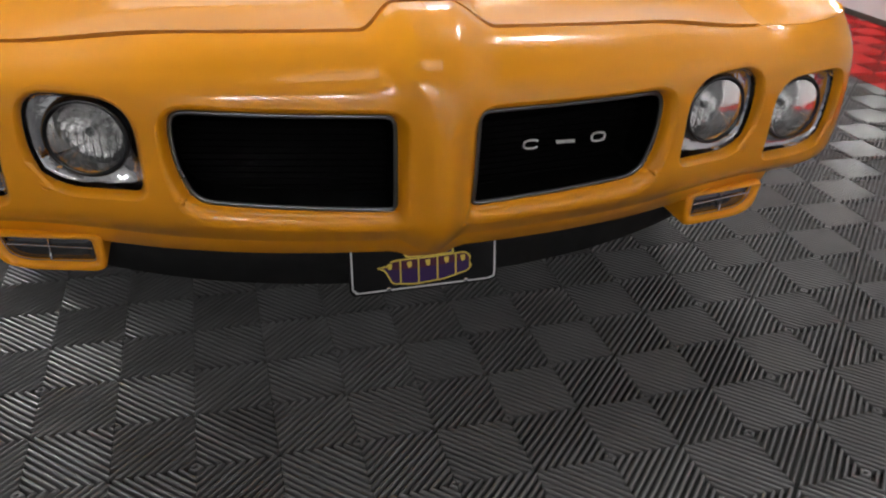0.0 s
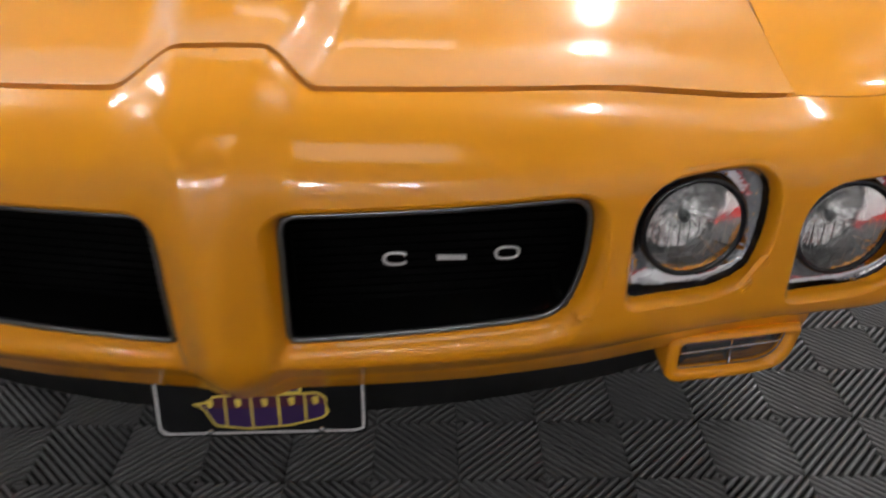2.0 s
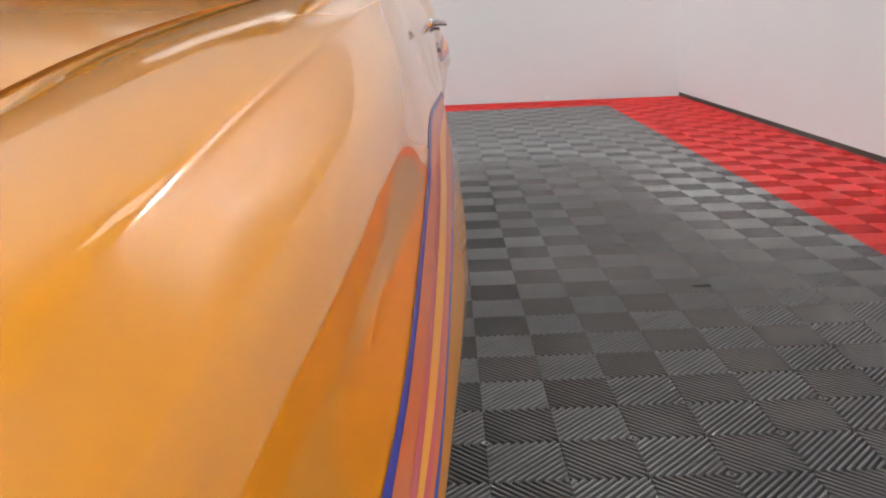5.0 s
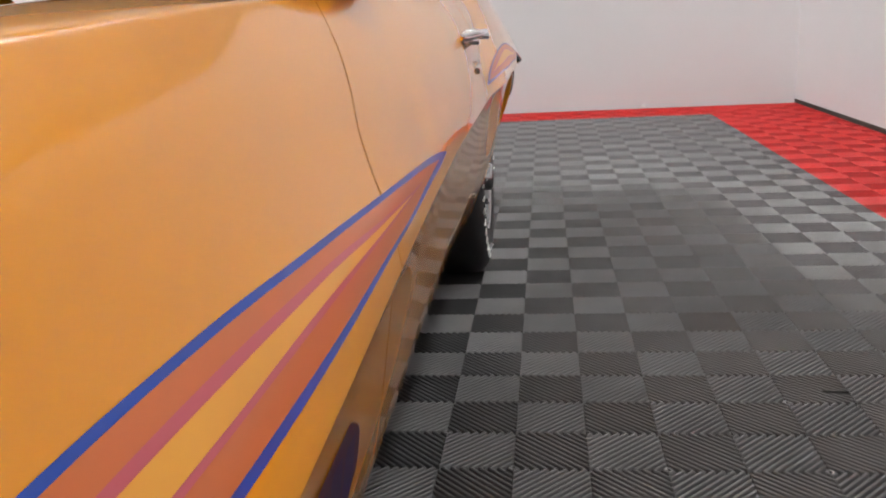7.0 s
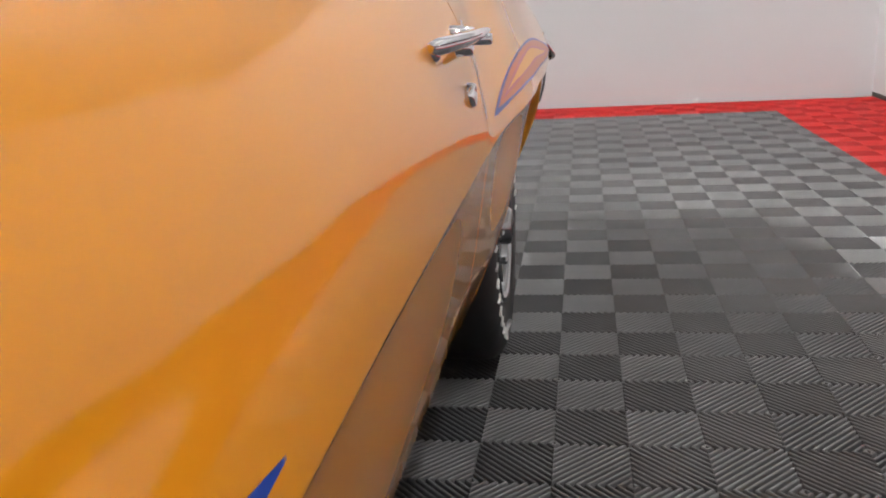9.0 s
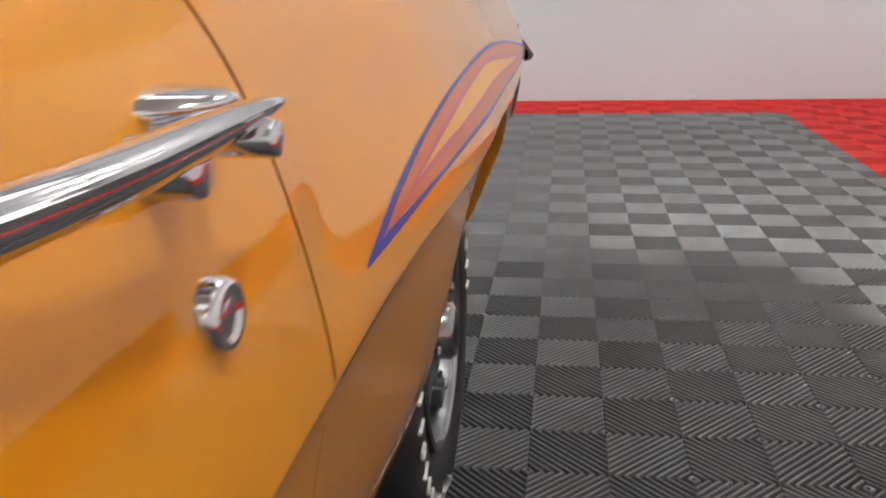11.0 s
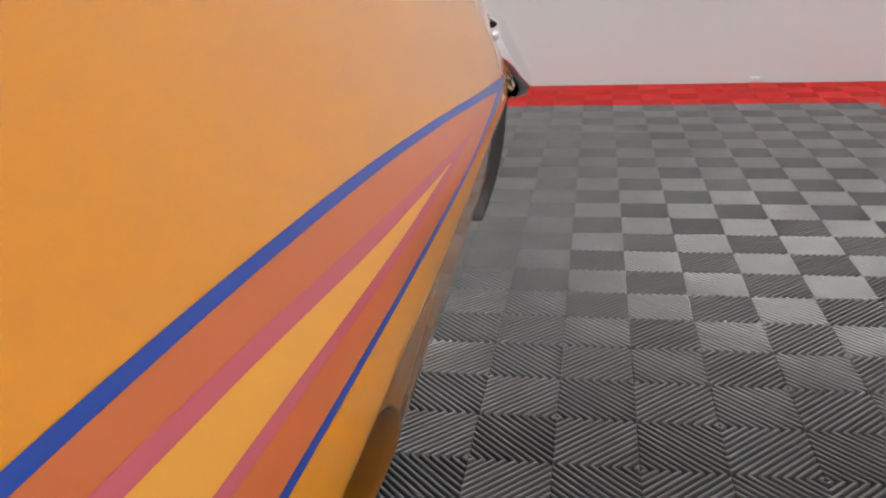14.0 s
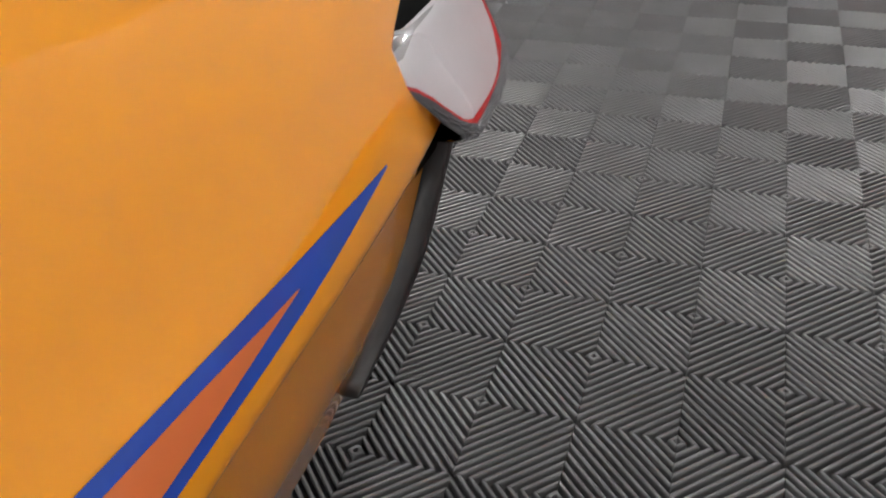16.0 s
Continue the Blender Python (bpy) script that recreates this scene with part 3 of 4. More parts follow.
def build_sides(seam0):
    d0 = lambda v: s_of_y(float(pchip([0, .14, .2, .266, .377, .474, .57, 1], [1.557, 1.553, 1.541, 1.523, 1.490, 1.476, 1.474, 1.490], v)))
    d1 = lambda v: s_of_y(float(pchip([0, .22, .28, .37, .42, .49, .55, .6, .72, 1], [2.745, 2.795, 2.808, 2.816, 2.820, 2.825, 2.827, 2.826, 2.810, 2.740], v)))
    seam = lambda v: seam0 + 0.055 * sstep(0.25, 1.0, v)
    g = 0.0035
    for lp in (arch(0.83, .430, .664, .26), arch(3.68, .450, .697, .26, n=3.2)):
        keep = lp[lp[:, 1] > np.array([surf([s_of_y(y)], [1.0])[0][2] for y in lp[:, 0]]) + .004]
        step = np.linalg.norm(np.diff(keep, axis=0), axis=1)
        if step.max() > .05:
            keep = np.roll(keep, -int(step.argmax()) - 1, 0)
        p = side_point(keep[:, 0], keep[:, 1])
        opening_lip(p, np.tile((-1.0, 0, 0), (len(p), 1)) * -1, keep, (1, 2), [(0, 0), (.002, .002), (.005, .010), (.007, .045)], closed=False)
    front_arch = arch(0.83, .430, .664, .26)
    rear_arch = arch(3.68, .450, .697, .26, n=3.2)
    for mir in (False, True):
        flank = grid_between(lambda v: seam(v) + g, lambda v: d0(v) - .0018, 0, 1, 120, 60)
        G = np.concatenate([fender_top(flank[:, 0]), flank[:, 1:]], 1)
        for _ in range(5):
            G[3:, 20:28] += .5 * ((G[3:, 19:27] + G[3:, 21:29]) / 2 - G[3:, 20:28])
        fender = panel("front_fender", G, car, holes=[front_arch], mirror=mir)
        door = panel("door", grid_between(lambda v: d0(v) + .0018, lambda v: d1(v) - .0022, 0, 1, 70, 60), car, mirror=mir)
        quarter = panel("rear_quarter_panel", grid_between(lambda v: d1(v) + .0022, lambda v: s_of_y(float(pchip([0, .34, .37, .40, .43, .47, .5, .571, .64, .714, .77, .857, .93, 1], [4.842, 4.842, 4.826, 4.782, 4.750, 4.752, 4.760, 4.785, 4.813, 4.836, 4.812, 4.763, 4.716, 4.655], v))), 0, 1, 120, 60), car, holes=[rear_arch], mirror=mir)
        yield fender, door, quarter


def hood_z(x, y):
    ax = np.abs(x)
    xs = np.interp(y, SEAM_Y, SEAM_X)
    z = pchip(SEAM_Y, SEAM_Z, y) + 0.030 * (1 - (np.minimum(ax / xs, 1)) ** 2)
    w = 0.055 + 0.10 * np.clip(y - 0.05, 0, 3)
    z = z + 0.034 * (1 - sstep(w, w + 0.068, ax))
    return z


def nose_top(x):
    """Upper edge of the nose shell at x: (y, z)."""
    p = surf([s_of_x(abs(x))], [0.0])[0]
    return p[1], p[2]


def build_hood():
    nx, ny = 121, 90
    xs = np.linspace(-1, 1, nx)
    P = np.empty((nx, ny, 3))
    for i, u in enumerate(xs):
        # follow the seam outwards, denser at the ridge
        x_front = u * (SEAM_X[1] - 0.003)
        yf, zf = nose_top(x_front)
        yf += 0.011
        y_end = 1.47 + 0.06 * (1 - u * u)
        t = np.linspace(0, 1, ny) ** 1.25
        y = yf + (y_end - yf) * t
        xx = u * (np.interp(y, SEAM_Y, SEAM_X) - 0.003)
        z = hood_z(xx, y)
        z += (zf + 0.003 - z[0]) * np.exp(-(y - yf) / 0.10)
        P[i, :, 0], P[i, :, 1], P[i, :, 2] = CX + xx, y, z
    hood = panel("hood", P, car, HOOD_PAINT, flip=True, flange=0.022, label="orange hood with a raised middle ridge")
    for sgn in (-1, 1):
        # ram-air inlet: a low hump that opens to the front
        loops, n = [], 15
        for k, y in enumerate(np.linspace(.955, 1.40, 12)):
            t = k / 11
            w, hgt = 0.115 * (1 - .12 * t), 0.046 * (1 - t) ** .8 + .001
            row = []
            for a in np.linspace(-1, 1, n):
                x = sgn * (0.225 + a * w)
                row.append((CX + x, y - 0.05 * (1 - abs(a) ** 2) * (1 - t) * 0.4, float(hood_z(x, y)) + hgt * (1 - abs(a) ** 4) - 0.002 * (abs(a) > .99)))
            loops.append(row)
        v, f = loft(loops, closed=False)
        if sgn > 0:
            f = [q[::-1] for q in f]
        ob = link("hood_scoop", v, f, PAINT, hood, "orange hood scoop with a black mouth")
        mouth = [(p[0], p[1] + 0.012, p[2] - 0.004) for p in loops[0]]
        low = [(p[0], p[1] + 0.008, float(hood_z(p[0] - CX, p[1] + .008)) + 0.002) for p in loops[0]]
        v, f = loft([mouth, low], closed=False)
        link("mouth", v, f, BLACK, ob, smooth=False)
    # added dark block under the seams; its black stands in for the gaps' shade
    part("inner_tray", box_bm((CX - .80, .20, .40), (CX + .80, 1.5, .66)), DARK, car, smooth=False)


def mirrored(verts):
    return [(2 * CX - v[0], v[1], v[2]) for v in verts]


def both(name, v, f, material, parents, label="", smooth=True):
    a = link(name, v, f, material, parents[0], label, smooth)
    b = link(name, mirrored(v), [q[::-1] for q in f], material, parents[1], label, smooth)
    return a, b


def build_grilles():
    rim = offset_loop(GRILLE, 0.0215)
    pts = np.array([(CX + x, front_y(x, z) + 0.034, z) for x, z in resample(rim, 110)])
    core = offset_loop(GRILLE, 0.0185)
    face = [(CX + x, front_y(x, z) + 0.125, z) for x, z in resample(core, 110)]
    wall = [(p[0], p[1] - 0.091, p[2]) for p in face]
    v, f = loft([wall, face], cap_last=True)
    gl = both("grille", v, [q[::-1] for q in f], GRILLE_BLACK, (car, car), "black recessed grille with a thin chrome surround", smooth=False)
    v, f = tube(pts, 0.0046)
    both("surround", v, f, ARGENT, gl, "thin chrome surround")
    # thin cross slats
    verts, faces = [], []
    for z in np.arange(.445, .635, .0125):
        row = [x for x in np.linspace(.06, .45, 60) if inside(core, (x, z))]
        if len(row) < 3:
            continue
        for x0, x1 in ((row[0], row[-1]),):
            for x in (x0, x1):
                y = front_y(x, z) + 0.114
                verts += [(CX + x, y, z - .0018), (CX + x, y, z + .0018), (CX + x, y + .008, z + .0018), (CX + x, y + .008, z - .0018)]
            n = len(verts) - 8
            faces += [(n, n + 4, n + 5, n + 1), (n + 1, n + 5, n + 6, n + 2), (n + 3, n + 7, n + 4, n)]
    both("slats", verts, faces, GRILLE_BLACK, gl, smooth=False)
    # three small bright shapes on the grille
    y = lambda x: front_y(x, .52) + 0.105
    def ring(cx, w, h, gap=0.0):
        a = np.linspace(gap, 2 * math.pi - gap, 26, endpoint=gap > 0)
        return [(CX + cx + w * math.copysign(abs(math.cos(t)) ** .8, math.cos(t)), y(cx + w * math.cos(t)), .524 + h * math.copysign(abs(math.sin(t)) ** .8, math.sin(t))) for t in a]
    for cx, gap in ((.205, .55), (.350, 0.0)):
        v, f = tube(ring(cx, .0150, .0085, gap), .0024, closed=gap == 0, seg=6)
        link("emblem", v, f, BRIGHT, gl[0], "small bright metal emblem shape")
    bm = box_bm((CX + .258, y(.275) - .003, .5200), (CX + .296, y(.275) + .002, .5265), .0008)
    part("emblem", bm, BRIGHT, gl[0], "small bright metal emblem shape")


def build_headlights():
    for loop, cx, cz, r in ((LAMP1, .578, .576, .060), (LAMP2, .790, .552, .060)):
        n = 72
        outer = resample(offset_loop(loop, .010), n)
        ang = np.arctan2(outer[:, 1] - cz, outer[:, 0] - cx)
        yc = front_y(cx, cz) + 0.024
        tilt = lambda x: 0.30 * (x - cx) * 0.5
        def ringpts(rad, dy):
            return [(CX + cx + rad * math.cos(a), yc + dy + tilt(cx + rad * math.cos(a)), cz + rad * math.sin(a)) for a in ang]
        rim = [(CX + x, front_y(x, z) + 0.022, z) for x, z in outer]
        back = resample(offset_loop(loop, .014), n)
        deep = [(CX + x, front_y(x, z) + 0.034, z) for x, z in back]
        flat = resample(offset_loop(loop, .020), n)
        mid = [(CX + x, max(front_y(x, z) + 0.038, yc + .008), z) for x, z in flat]
        v, f = loft([rim, deep, mid, ringpts(r + .007, .016)])
        heads = both("headlight", v, [q[::-1] for q in f], BEZEL, (car, car), "round clear headlight in a chrome bezel")
        v, f = loft([ringpts(r + .011, .018), ringpts(r + .010, .000), ringpts(r + .006, -.006), ringpts(r + .001, -.003), ringpts(r - .002, .010)])
        both("retaining_ring", v, f, GLOSSBLK, heads, "black retaining ring")
        # reflector bowl and clear lens
        v, f = loft([ringpts(r * k, .030 * (1 - k * k) + .008) for k in (1.0, .92, .82, .7, .58, .44, .3, .18, .06)], cap_last=True)
        rnd = random.Random(5)
        v = [(x, y + rnd.uniform(-.0022, .0022), z) for x, y, z in v]
        both("reflector", v, f, REFLECT, heads, smooth=False)
        v, f = loft([ringpts(r * .14, .012), ringpts(r * .17, .022), ringpts(r * .1, .032)], cap_first=True)
        both("bulb", v, f, ARGENT, heads)
        v, f = loft([ringpts(r * k, -.004 - .016 * (1 - k * k)) for k in (1.0, .85, .65, .4, .2, .05)], cap_last=True)
        both("lens", v, f, RIBBED, heads, "clear fluted glass lens")
        # moulded ridges of the glass
        for k in range(-4, 5):
            x0 = k * r / 5
            hh = math.sqrt(max(r * r - x0 * x0, 0)) * .92
            pts = [(CX + cx + x0, yc - .005 - .016 * (1 - (x0 * x0 + t * t) / r / r) + tilt(cx + x0) + .002, cz + t) for t in np.linspace(-hh, hh * .35, 8)]
            a, b = tube(pts, .0011, closed=False, seg=5)
            both("lens_ridge", a, b, RIBBED, heads)


def build_front_low():
    # valance between the lamps under the bumper, then the black air dam
    xs = np.linspace(0, .80, 44)
    top, mid, low = [], [], []
    for x in xs:
        p = surf([s_of_x(min(x, .9))], [1.0])[0]
        top.append((CX + x, p[1] + .010, p[2] + .004))
        mid.append((CX + x, p[1] + .030, max(p[2] - .040, .322)))
        low.append((CX + x, p[1] + .075, max(p[2] - .055, .306)))
    v, f = loft([top, mid, low], closed=False)
    vv = v + mirrored(v)
    ff = [q[::-1] for q in f] + [tuple(i + len(v) for i in q) for q in f]
    link("front_valance", vv, ff, PAINT, car, "orange lower valance")
    t, b, bk = [], [], []
    for x in np.linspace(-.66, .66, 41):
        y = .075 + .10 * (abs(x) / .66) ** 2.2
        t.append((CX + x, y, .318))
        b.append((CX + x, y + .012, .205 + .035 * (abs(x) / .66) ** 3))
        bk.append((CX + x, y + .030, .207 + .035 * (abs(x) / .66) ** 3))
    v, f = loft([t, b, bk], closed=False)
    link("air_dam", v, [q[::-1] for q in f], BLACK, car, "black plastic chin spoiler")
    # turn signals in orange pods
    out = resample(rounded([(.590, .366), (.800, .366), (.782, .300), (.740, .286), (.590, .286)], [.012, .014, .02, .03, .02]), 64)
    hole = resample(rounded([(.610, .356), (.775, .356), (.762, .318), (.735, .306), (.606, .306)], [.010, .010, .012, .015, .012]), 64)
    yy = lambda x: .040 + .20 * max(x - .58, 0) ** 1.25 * 1.2
    R = lambda lp, d, k=0: [(CX + x, yy(x) + d, z) for x, z in lp]
    v, f = loft([R(out, .16), R(out, .012), R(offset_loop(out, .006), 0.0), R(hole, .004), R(hole, .05)])
    pods = both("turn_signal", v, f, PAINT, (car, car), "smoked turn signal in an orange pod")
    v, f = loft([R(hole, .018), R(offset_loop(hole, .012), .012)], cap_last=True)
    both("lens", v, f, SMOKE, pods, "smoked grey lens")
    bar = [(CX + x, yy(x) + .010, .334 + .004 * math.sin((x - .6) * 9)) for x in np.linspace(.612, .768, 14)]
    v, f = tube(bar, .0015, closed=False, seg=6)
    both("trim_bar", v, f, CHROME, pods)
    v, f = tube([(CX + .688, yy(.688) + .009, z) for z in (.309, .33, .354)], .0018, closed=False, seg=6)
    both("trim_bar", v, f, CHROME, pods)
    v, f = tube(R(resample(hole, 50), .012), .0014, seg=6)
    both("trim_ring", v, f, ARGENT, pods)


def build_plate():
    # a show plate hung under the beak
    e = new("show_plate")
    e.parent = car
    tagged(e, "black show plate with purple and ochre artwork")
    e.matrix_basis = pose(CX + .004, .006, .230, -8, 0, 1.2)
    w, h = .1525, .152
    out = resample(rounded([(-w, 0), (w, 0), (w, h), (-w, h)], .012), 60)
    v, f = loft([[(x, .0016, z) for x, z in out], [(x, 0, z) for x, z in out]], cap_first=True, cap_last=True)
    link("plate_sheet", v, f, PLATE, e, smooth=False)
    a = resample(rounded([(-w + .004, .004), (w - .004, .004), (w - .004, h - .004), (-w + .004, h - .004)], .010), 60)
    b = resample(rounded([(-w + .0075, .0075), (w - .0075, .0075), (w - .0075, h - .0075), (-w + .0075, h - .0075)], .008), 60)
    v, f = loft([[(x, -.0010, z) for x, z in a], [(x, -.0010, z) for x, z in b]])
    link("border_line", v, f, SILVER_INK, e, smooth=False)
    # two rows of plump shapes that share one outline each
    def sheet(name, loop, y, m):
        link(name, [(x, y, z - .011) for x, z in loop], [tuple(range(len(loop)))], m, e, smooth=False)
    lower = rounded([(-.100, .066), (-.082, .058), (-.068, .028), (-.020, .022), (.040, .026), (.090, .038), (.100, .050), (.092, .060), (.098, .070), (.084, .082), (.020, .080), (-.050, .080), (-.072, .078), (-.070, .070)], .007)
    upper = rounded([(-.056, .104), (-.046, .098), (-.040, .081), (.062, .080), (.058, .098), (.062, .116), (.044, .124), (-.040, .126), (-.056, .116)], .007)
    for loop, cuts in ((lower, (-.100, -.050, -.013, .026, .064, .105)), (upper, (-.060, -.012, .018, .066))):
        o = resample(loop, 160)
        sheet("outline", o, -.0012, OCHRE)
        q = offset_loop(o, .0034)
        for a, b in zip(cuts[:-1], cuts[1:]):
            xs = np.linspace(max(a + .0017, q[:, 0].min() + .002), min(b - .0017, q[:, 0].max() - .002), 9)
            span = []
            for x in xs:
                zz = []
                for k in range(len(q)):
                    (xa, za), (xb, zb) = q[k], q[(k + 1) % len(q)]
                    if (xa - x) * (xb - x) <= 0 and xa != xb:
                        zz.append(za + (zb - za) * (x - xa) / (xb - xa))
                if len(zz) >= 2:
                    span.append((x, min(zz), max(zz)))
            mid = [(x, z0, z0 + (z1 - z0) * .62) for x, z0, z1 in span]
            top = [(x, z0 + (z1 - z0) * .62, z1) for x, z0, z1 in span]
            for rows, m in ((mid, PURPLE), (top, PLUM)):
                sheet("fill", [(x, z0) for x, z0, z1 in rows] + [(x, z1) for x, z0, z1 in rows[::-1]], -.0017, m)
            cx = (xs[0] + xs[-1]) / 2
            h = max(z for _, _, z in span)
            sheet("notch", rounded([(cx - .006, h - .004), (cx + .005, h - .003), (cx + .004, h - .016), (cx - .003, h - .017)], .003), -.0021, OCHRE)
    for x in (-.075, .085):
        v, f = loft([[(x + r * math.cos(t), y, .008 + r * math.sin(t)) for t in np.linspace(0, 2 * math.pi, 12, endpoint=False)] for r, y in ((.005, 0), (.005, -.003), (.003, -.004))], cap_last=True)
        link("bolt", v, f, CHROME, e)
    part("bracket", box_bm((-.02, .002, .10), (.02, .12, .125), .004), DARK, e)


# side stripes: nested leaves, each a little narrower and a hair higher
def leaf(name, y0, y1, top, bot, lift, material, parent, n=150):
    rows = [(y, top(y), bot(y)) for y in np.linspace(y0, y1, n)]
    rows = [r for r in rows if r[1] - r[2] > 0.0004]
    yy = np.repeat([r[0] for r in rows], 9)
    zz = np.concatenate([np.linspace(t, b, 9) for _, t, b in rows])
    pts = side_point(yy, zz, lift).reshape(-1, 9, 3)
    v, f = loft([[tuple(p) for p in row] for row in pts], closed=False)
    return both(name, v, [q[::-1] for q in f], material, parent)


def nested(t, b, ys, f0, f1):
    """Edges of a leaf inside another: shares of its width from the upper edge, given along y."""
    share = lambda y, f: t(y) - float(pchip(ys, f, y)) * (t(y) - b(y))
    return (lambda y: share(y, f0)), (lambda y: share(y, f1))


def build_stripes():
    rear_t = lambda y: float(catmull([2.912, 3.03, 3.15, 3.3, 3.5, 3.75, 4.0, 4.2, 4.4, 4.55, 4.687], [0.7125, 0.7398, 0.7604, 0.7779, 0.7875, 0.7897, 0.7783, 0.7626, 0.7443, 0.731, 0.7181], y))
    rear_b = lambda y: float(catmull([2.912, 3.03, 3.15, 3.3, 3.5, 3.75, 4.0, 4.2, 4.4, 4.55, 4.687], [0.7125, 0.7126, 0.7175, 0.7218, 0.7204, 0.7219, 0.7163, 0.712, 0.7103, 0.7097, 0.7181], y))
    front_t = lambda y: float(catmull([0.14, 0.28, 0.42, 0.58, 0.75, 0.95, 1.1, 1.25, 1.43, 1.6, 1.75, 1.88, 1.955], [0.6519, 0.6903, 0.7105, 0.7278, 0.7389, 0.7535, 0.7521, 0.7448, 0.7352, 0.7263, 0.716, 0.706, 0.6966], y))
    front_b = lambda y: float(catmull([0.14, 0.28, 0.42, 0.58, 0.75, 0.95, 1.1, 1.25, 1.43, 1.6, 1.75, 1.88, 1.955], [0.6519, 0.6662, 0.6784, 0.688, 0.6931, 0.6936, 0.6889, 0.6869, 0.6872, 0.6874, 0.6894, 0.6917, 0.6966], y))
    rear = (([2.962, 3.05, 3.18, 3.45, 3.9, 4.25, 4.45, 4.556], [.50, .20, .085, .065, .085, .12, .26, .50], [.50, .80, .91, .92, .94, .92, .76, .50]),
            ([3.02, 3.2, 3.31, 3.44, 3.6, 3.8, 4.0, 4.2, 4.332], [.52, .30, .25, .21, .20, .29, .405, .49, .56], [.52, .68, .68, .68, .68, .71, .74, .68, .56]),
            ([3.08, 3.21, 3.31, 3.44, 3.6, 3.8, 4.0, 4.205], [.49, .40, .35, .30, .27, .385, .517, .585], [.49, .56, .62, .61, .60, .635, .654, .585]))
    front = (([.19, .30, .45, .75, 1.0, 1.2, 1.5, 1.75, 1.868], [.50, .22, .11, .09, .07, .08, .11, .25, .50], [.50, .80, .92, .92, .91, .90, .90, .74, .50]),
             ([.25, .4, .6, .8, .97, 1.09, 1.25, 1.45, 1.70], [.60, .42, .37, .32, .276, .257, .25, .36, .52], [.60, .78, .81, .74, .667, .638, .60, .585, .52]),
             ([.285, .42, .6, .8, .97, 1.09, 1.25, 1.4, 1.62], [.60, .52, .465, .41, .352, .352, .34, .41, .50], [.60, .68, .71, .655, .60, .571, .52, .53, .50]))
    for y0, y1, t, b, inner in ((2.912, 4.687, rear_t, rear_b, rear), (.14, 1.955, front_t, front_b, front)):
        bl = leaf("stripe_blue", y0, y1, t, b, .0007, BLUE, (car, car))
        for name, (ys, f0, f1), lift, m in zip(("stripe_coral", "stripe_pink", "stripe_yellow"), inner, (.0011, .0015, .0019), (CORAL, PINK, YELLOW)):
            tt, bb = nested(t, b, ys, f0, f1)
            leaf(name, ys[0], ys[-1], tt, bb, lift, m, bl)


def build_fender_decal():
    """Plump dark shapes in a row on the fender behind the front wheel."""
    def patch(outline, lift, material, parents):
        c = outline.mean(0)
        rings = [c + (outline - c) * k for k in (1.0, .66, .33, .02)]
        loops = [[tuple(p) for p in side_point(r[:, 0], r[:, 1], lift)] for r in rings]
        v, f = loft(loops)
        return both("decal", v, f, material, parents, "plum and purple decal of plump shapes")
    base = resample(rounded([(1.345, .578), (1.30, .604), (1.20, .608), (1.13, .600), (1.12, .530), (1.20, .505), (1.30, .520), (1.352, .545)], .012), 64)
    top = patch(base, .0010, PLUM, (car, car))
    for y0, y1, z0, z1 in ((1.135, 1.175, .520, .590), (1.185, 1.225, .516, .598), (1.235, 1.275, .522, .596), (1.285, 1.325, .532, .588)):
        o = resample(rounded([(y0, z0), (y1, z0 + .004), (y1, z1 - .004), (y0, z1)], .008), 24)
        c = o.mean(0)
        loops = [[tuple(p) for p in side_point(r[:, 0], r[:, 1], .0015)] for r in (o, c + (o - c) * .03)]
        v, f = loft(loops)
        both("fill", v, f, PURPLE, top)


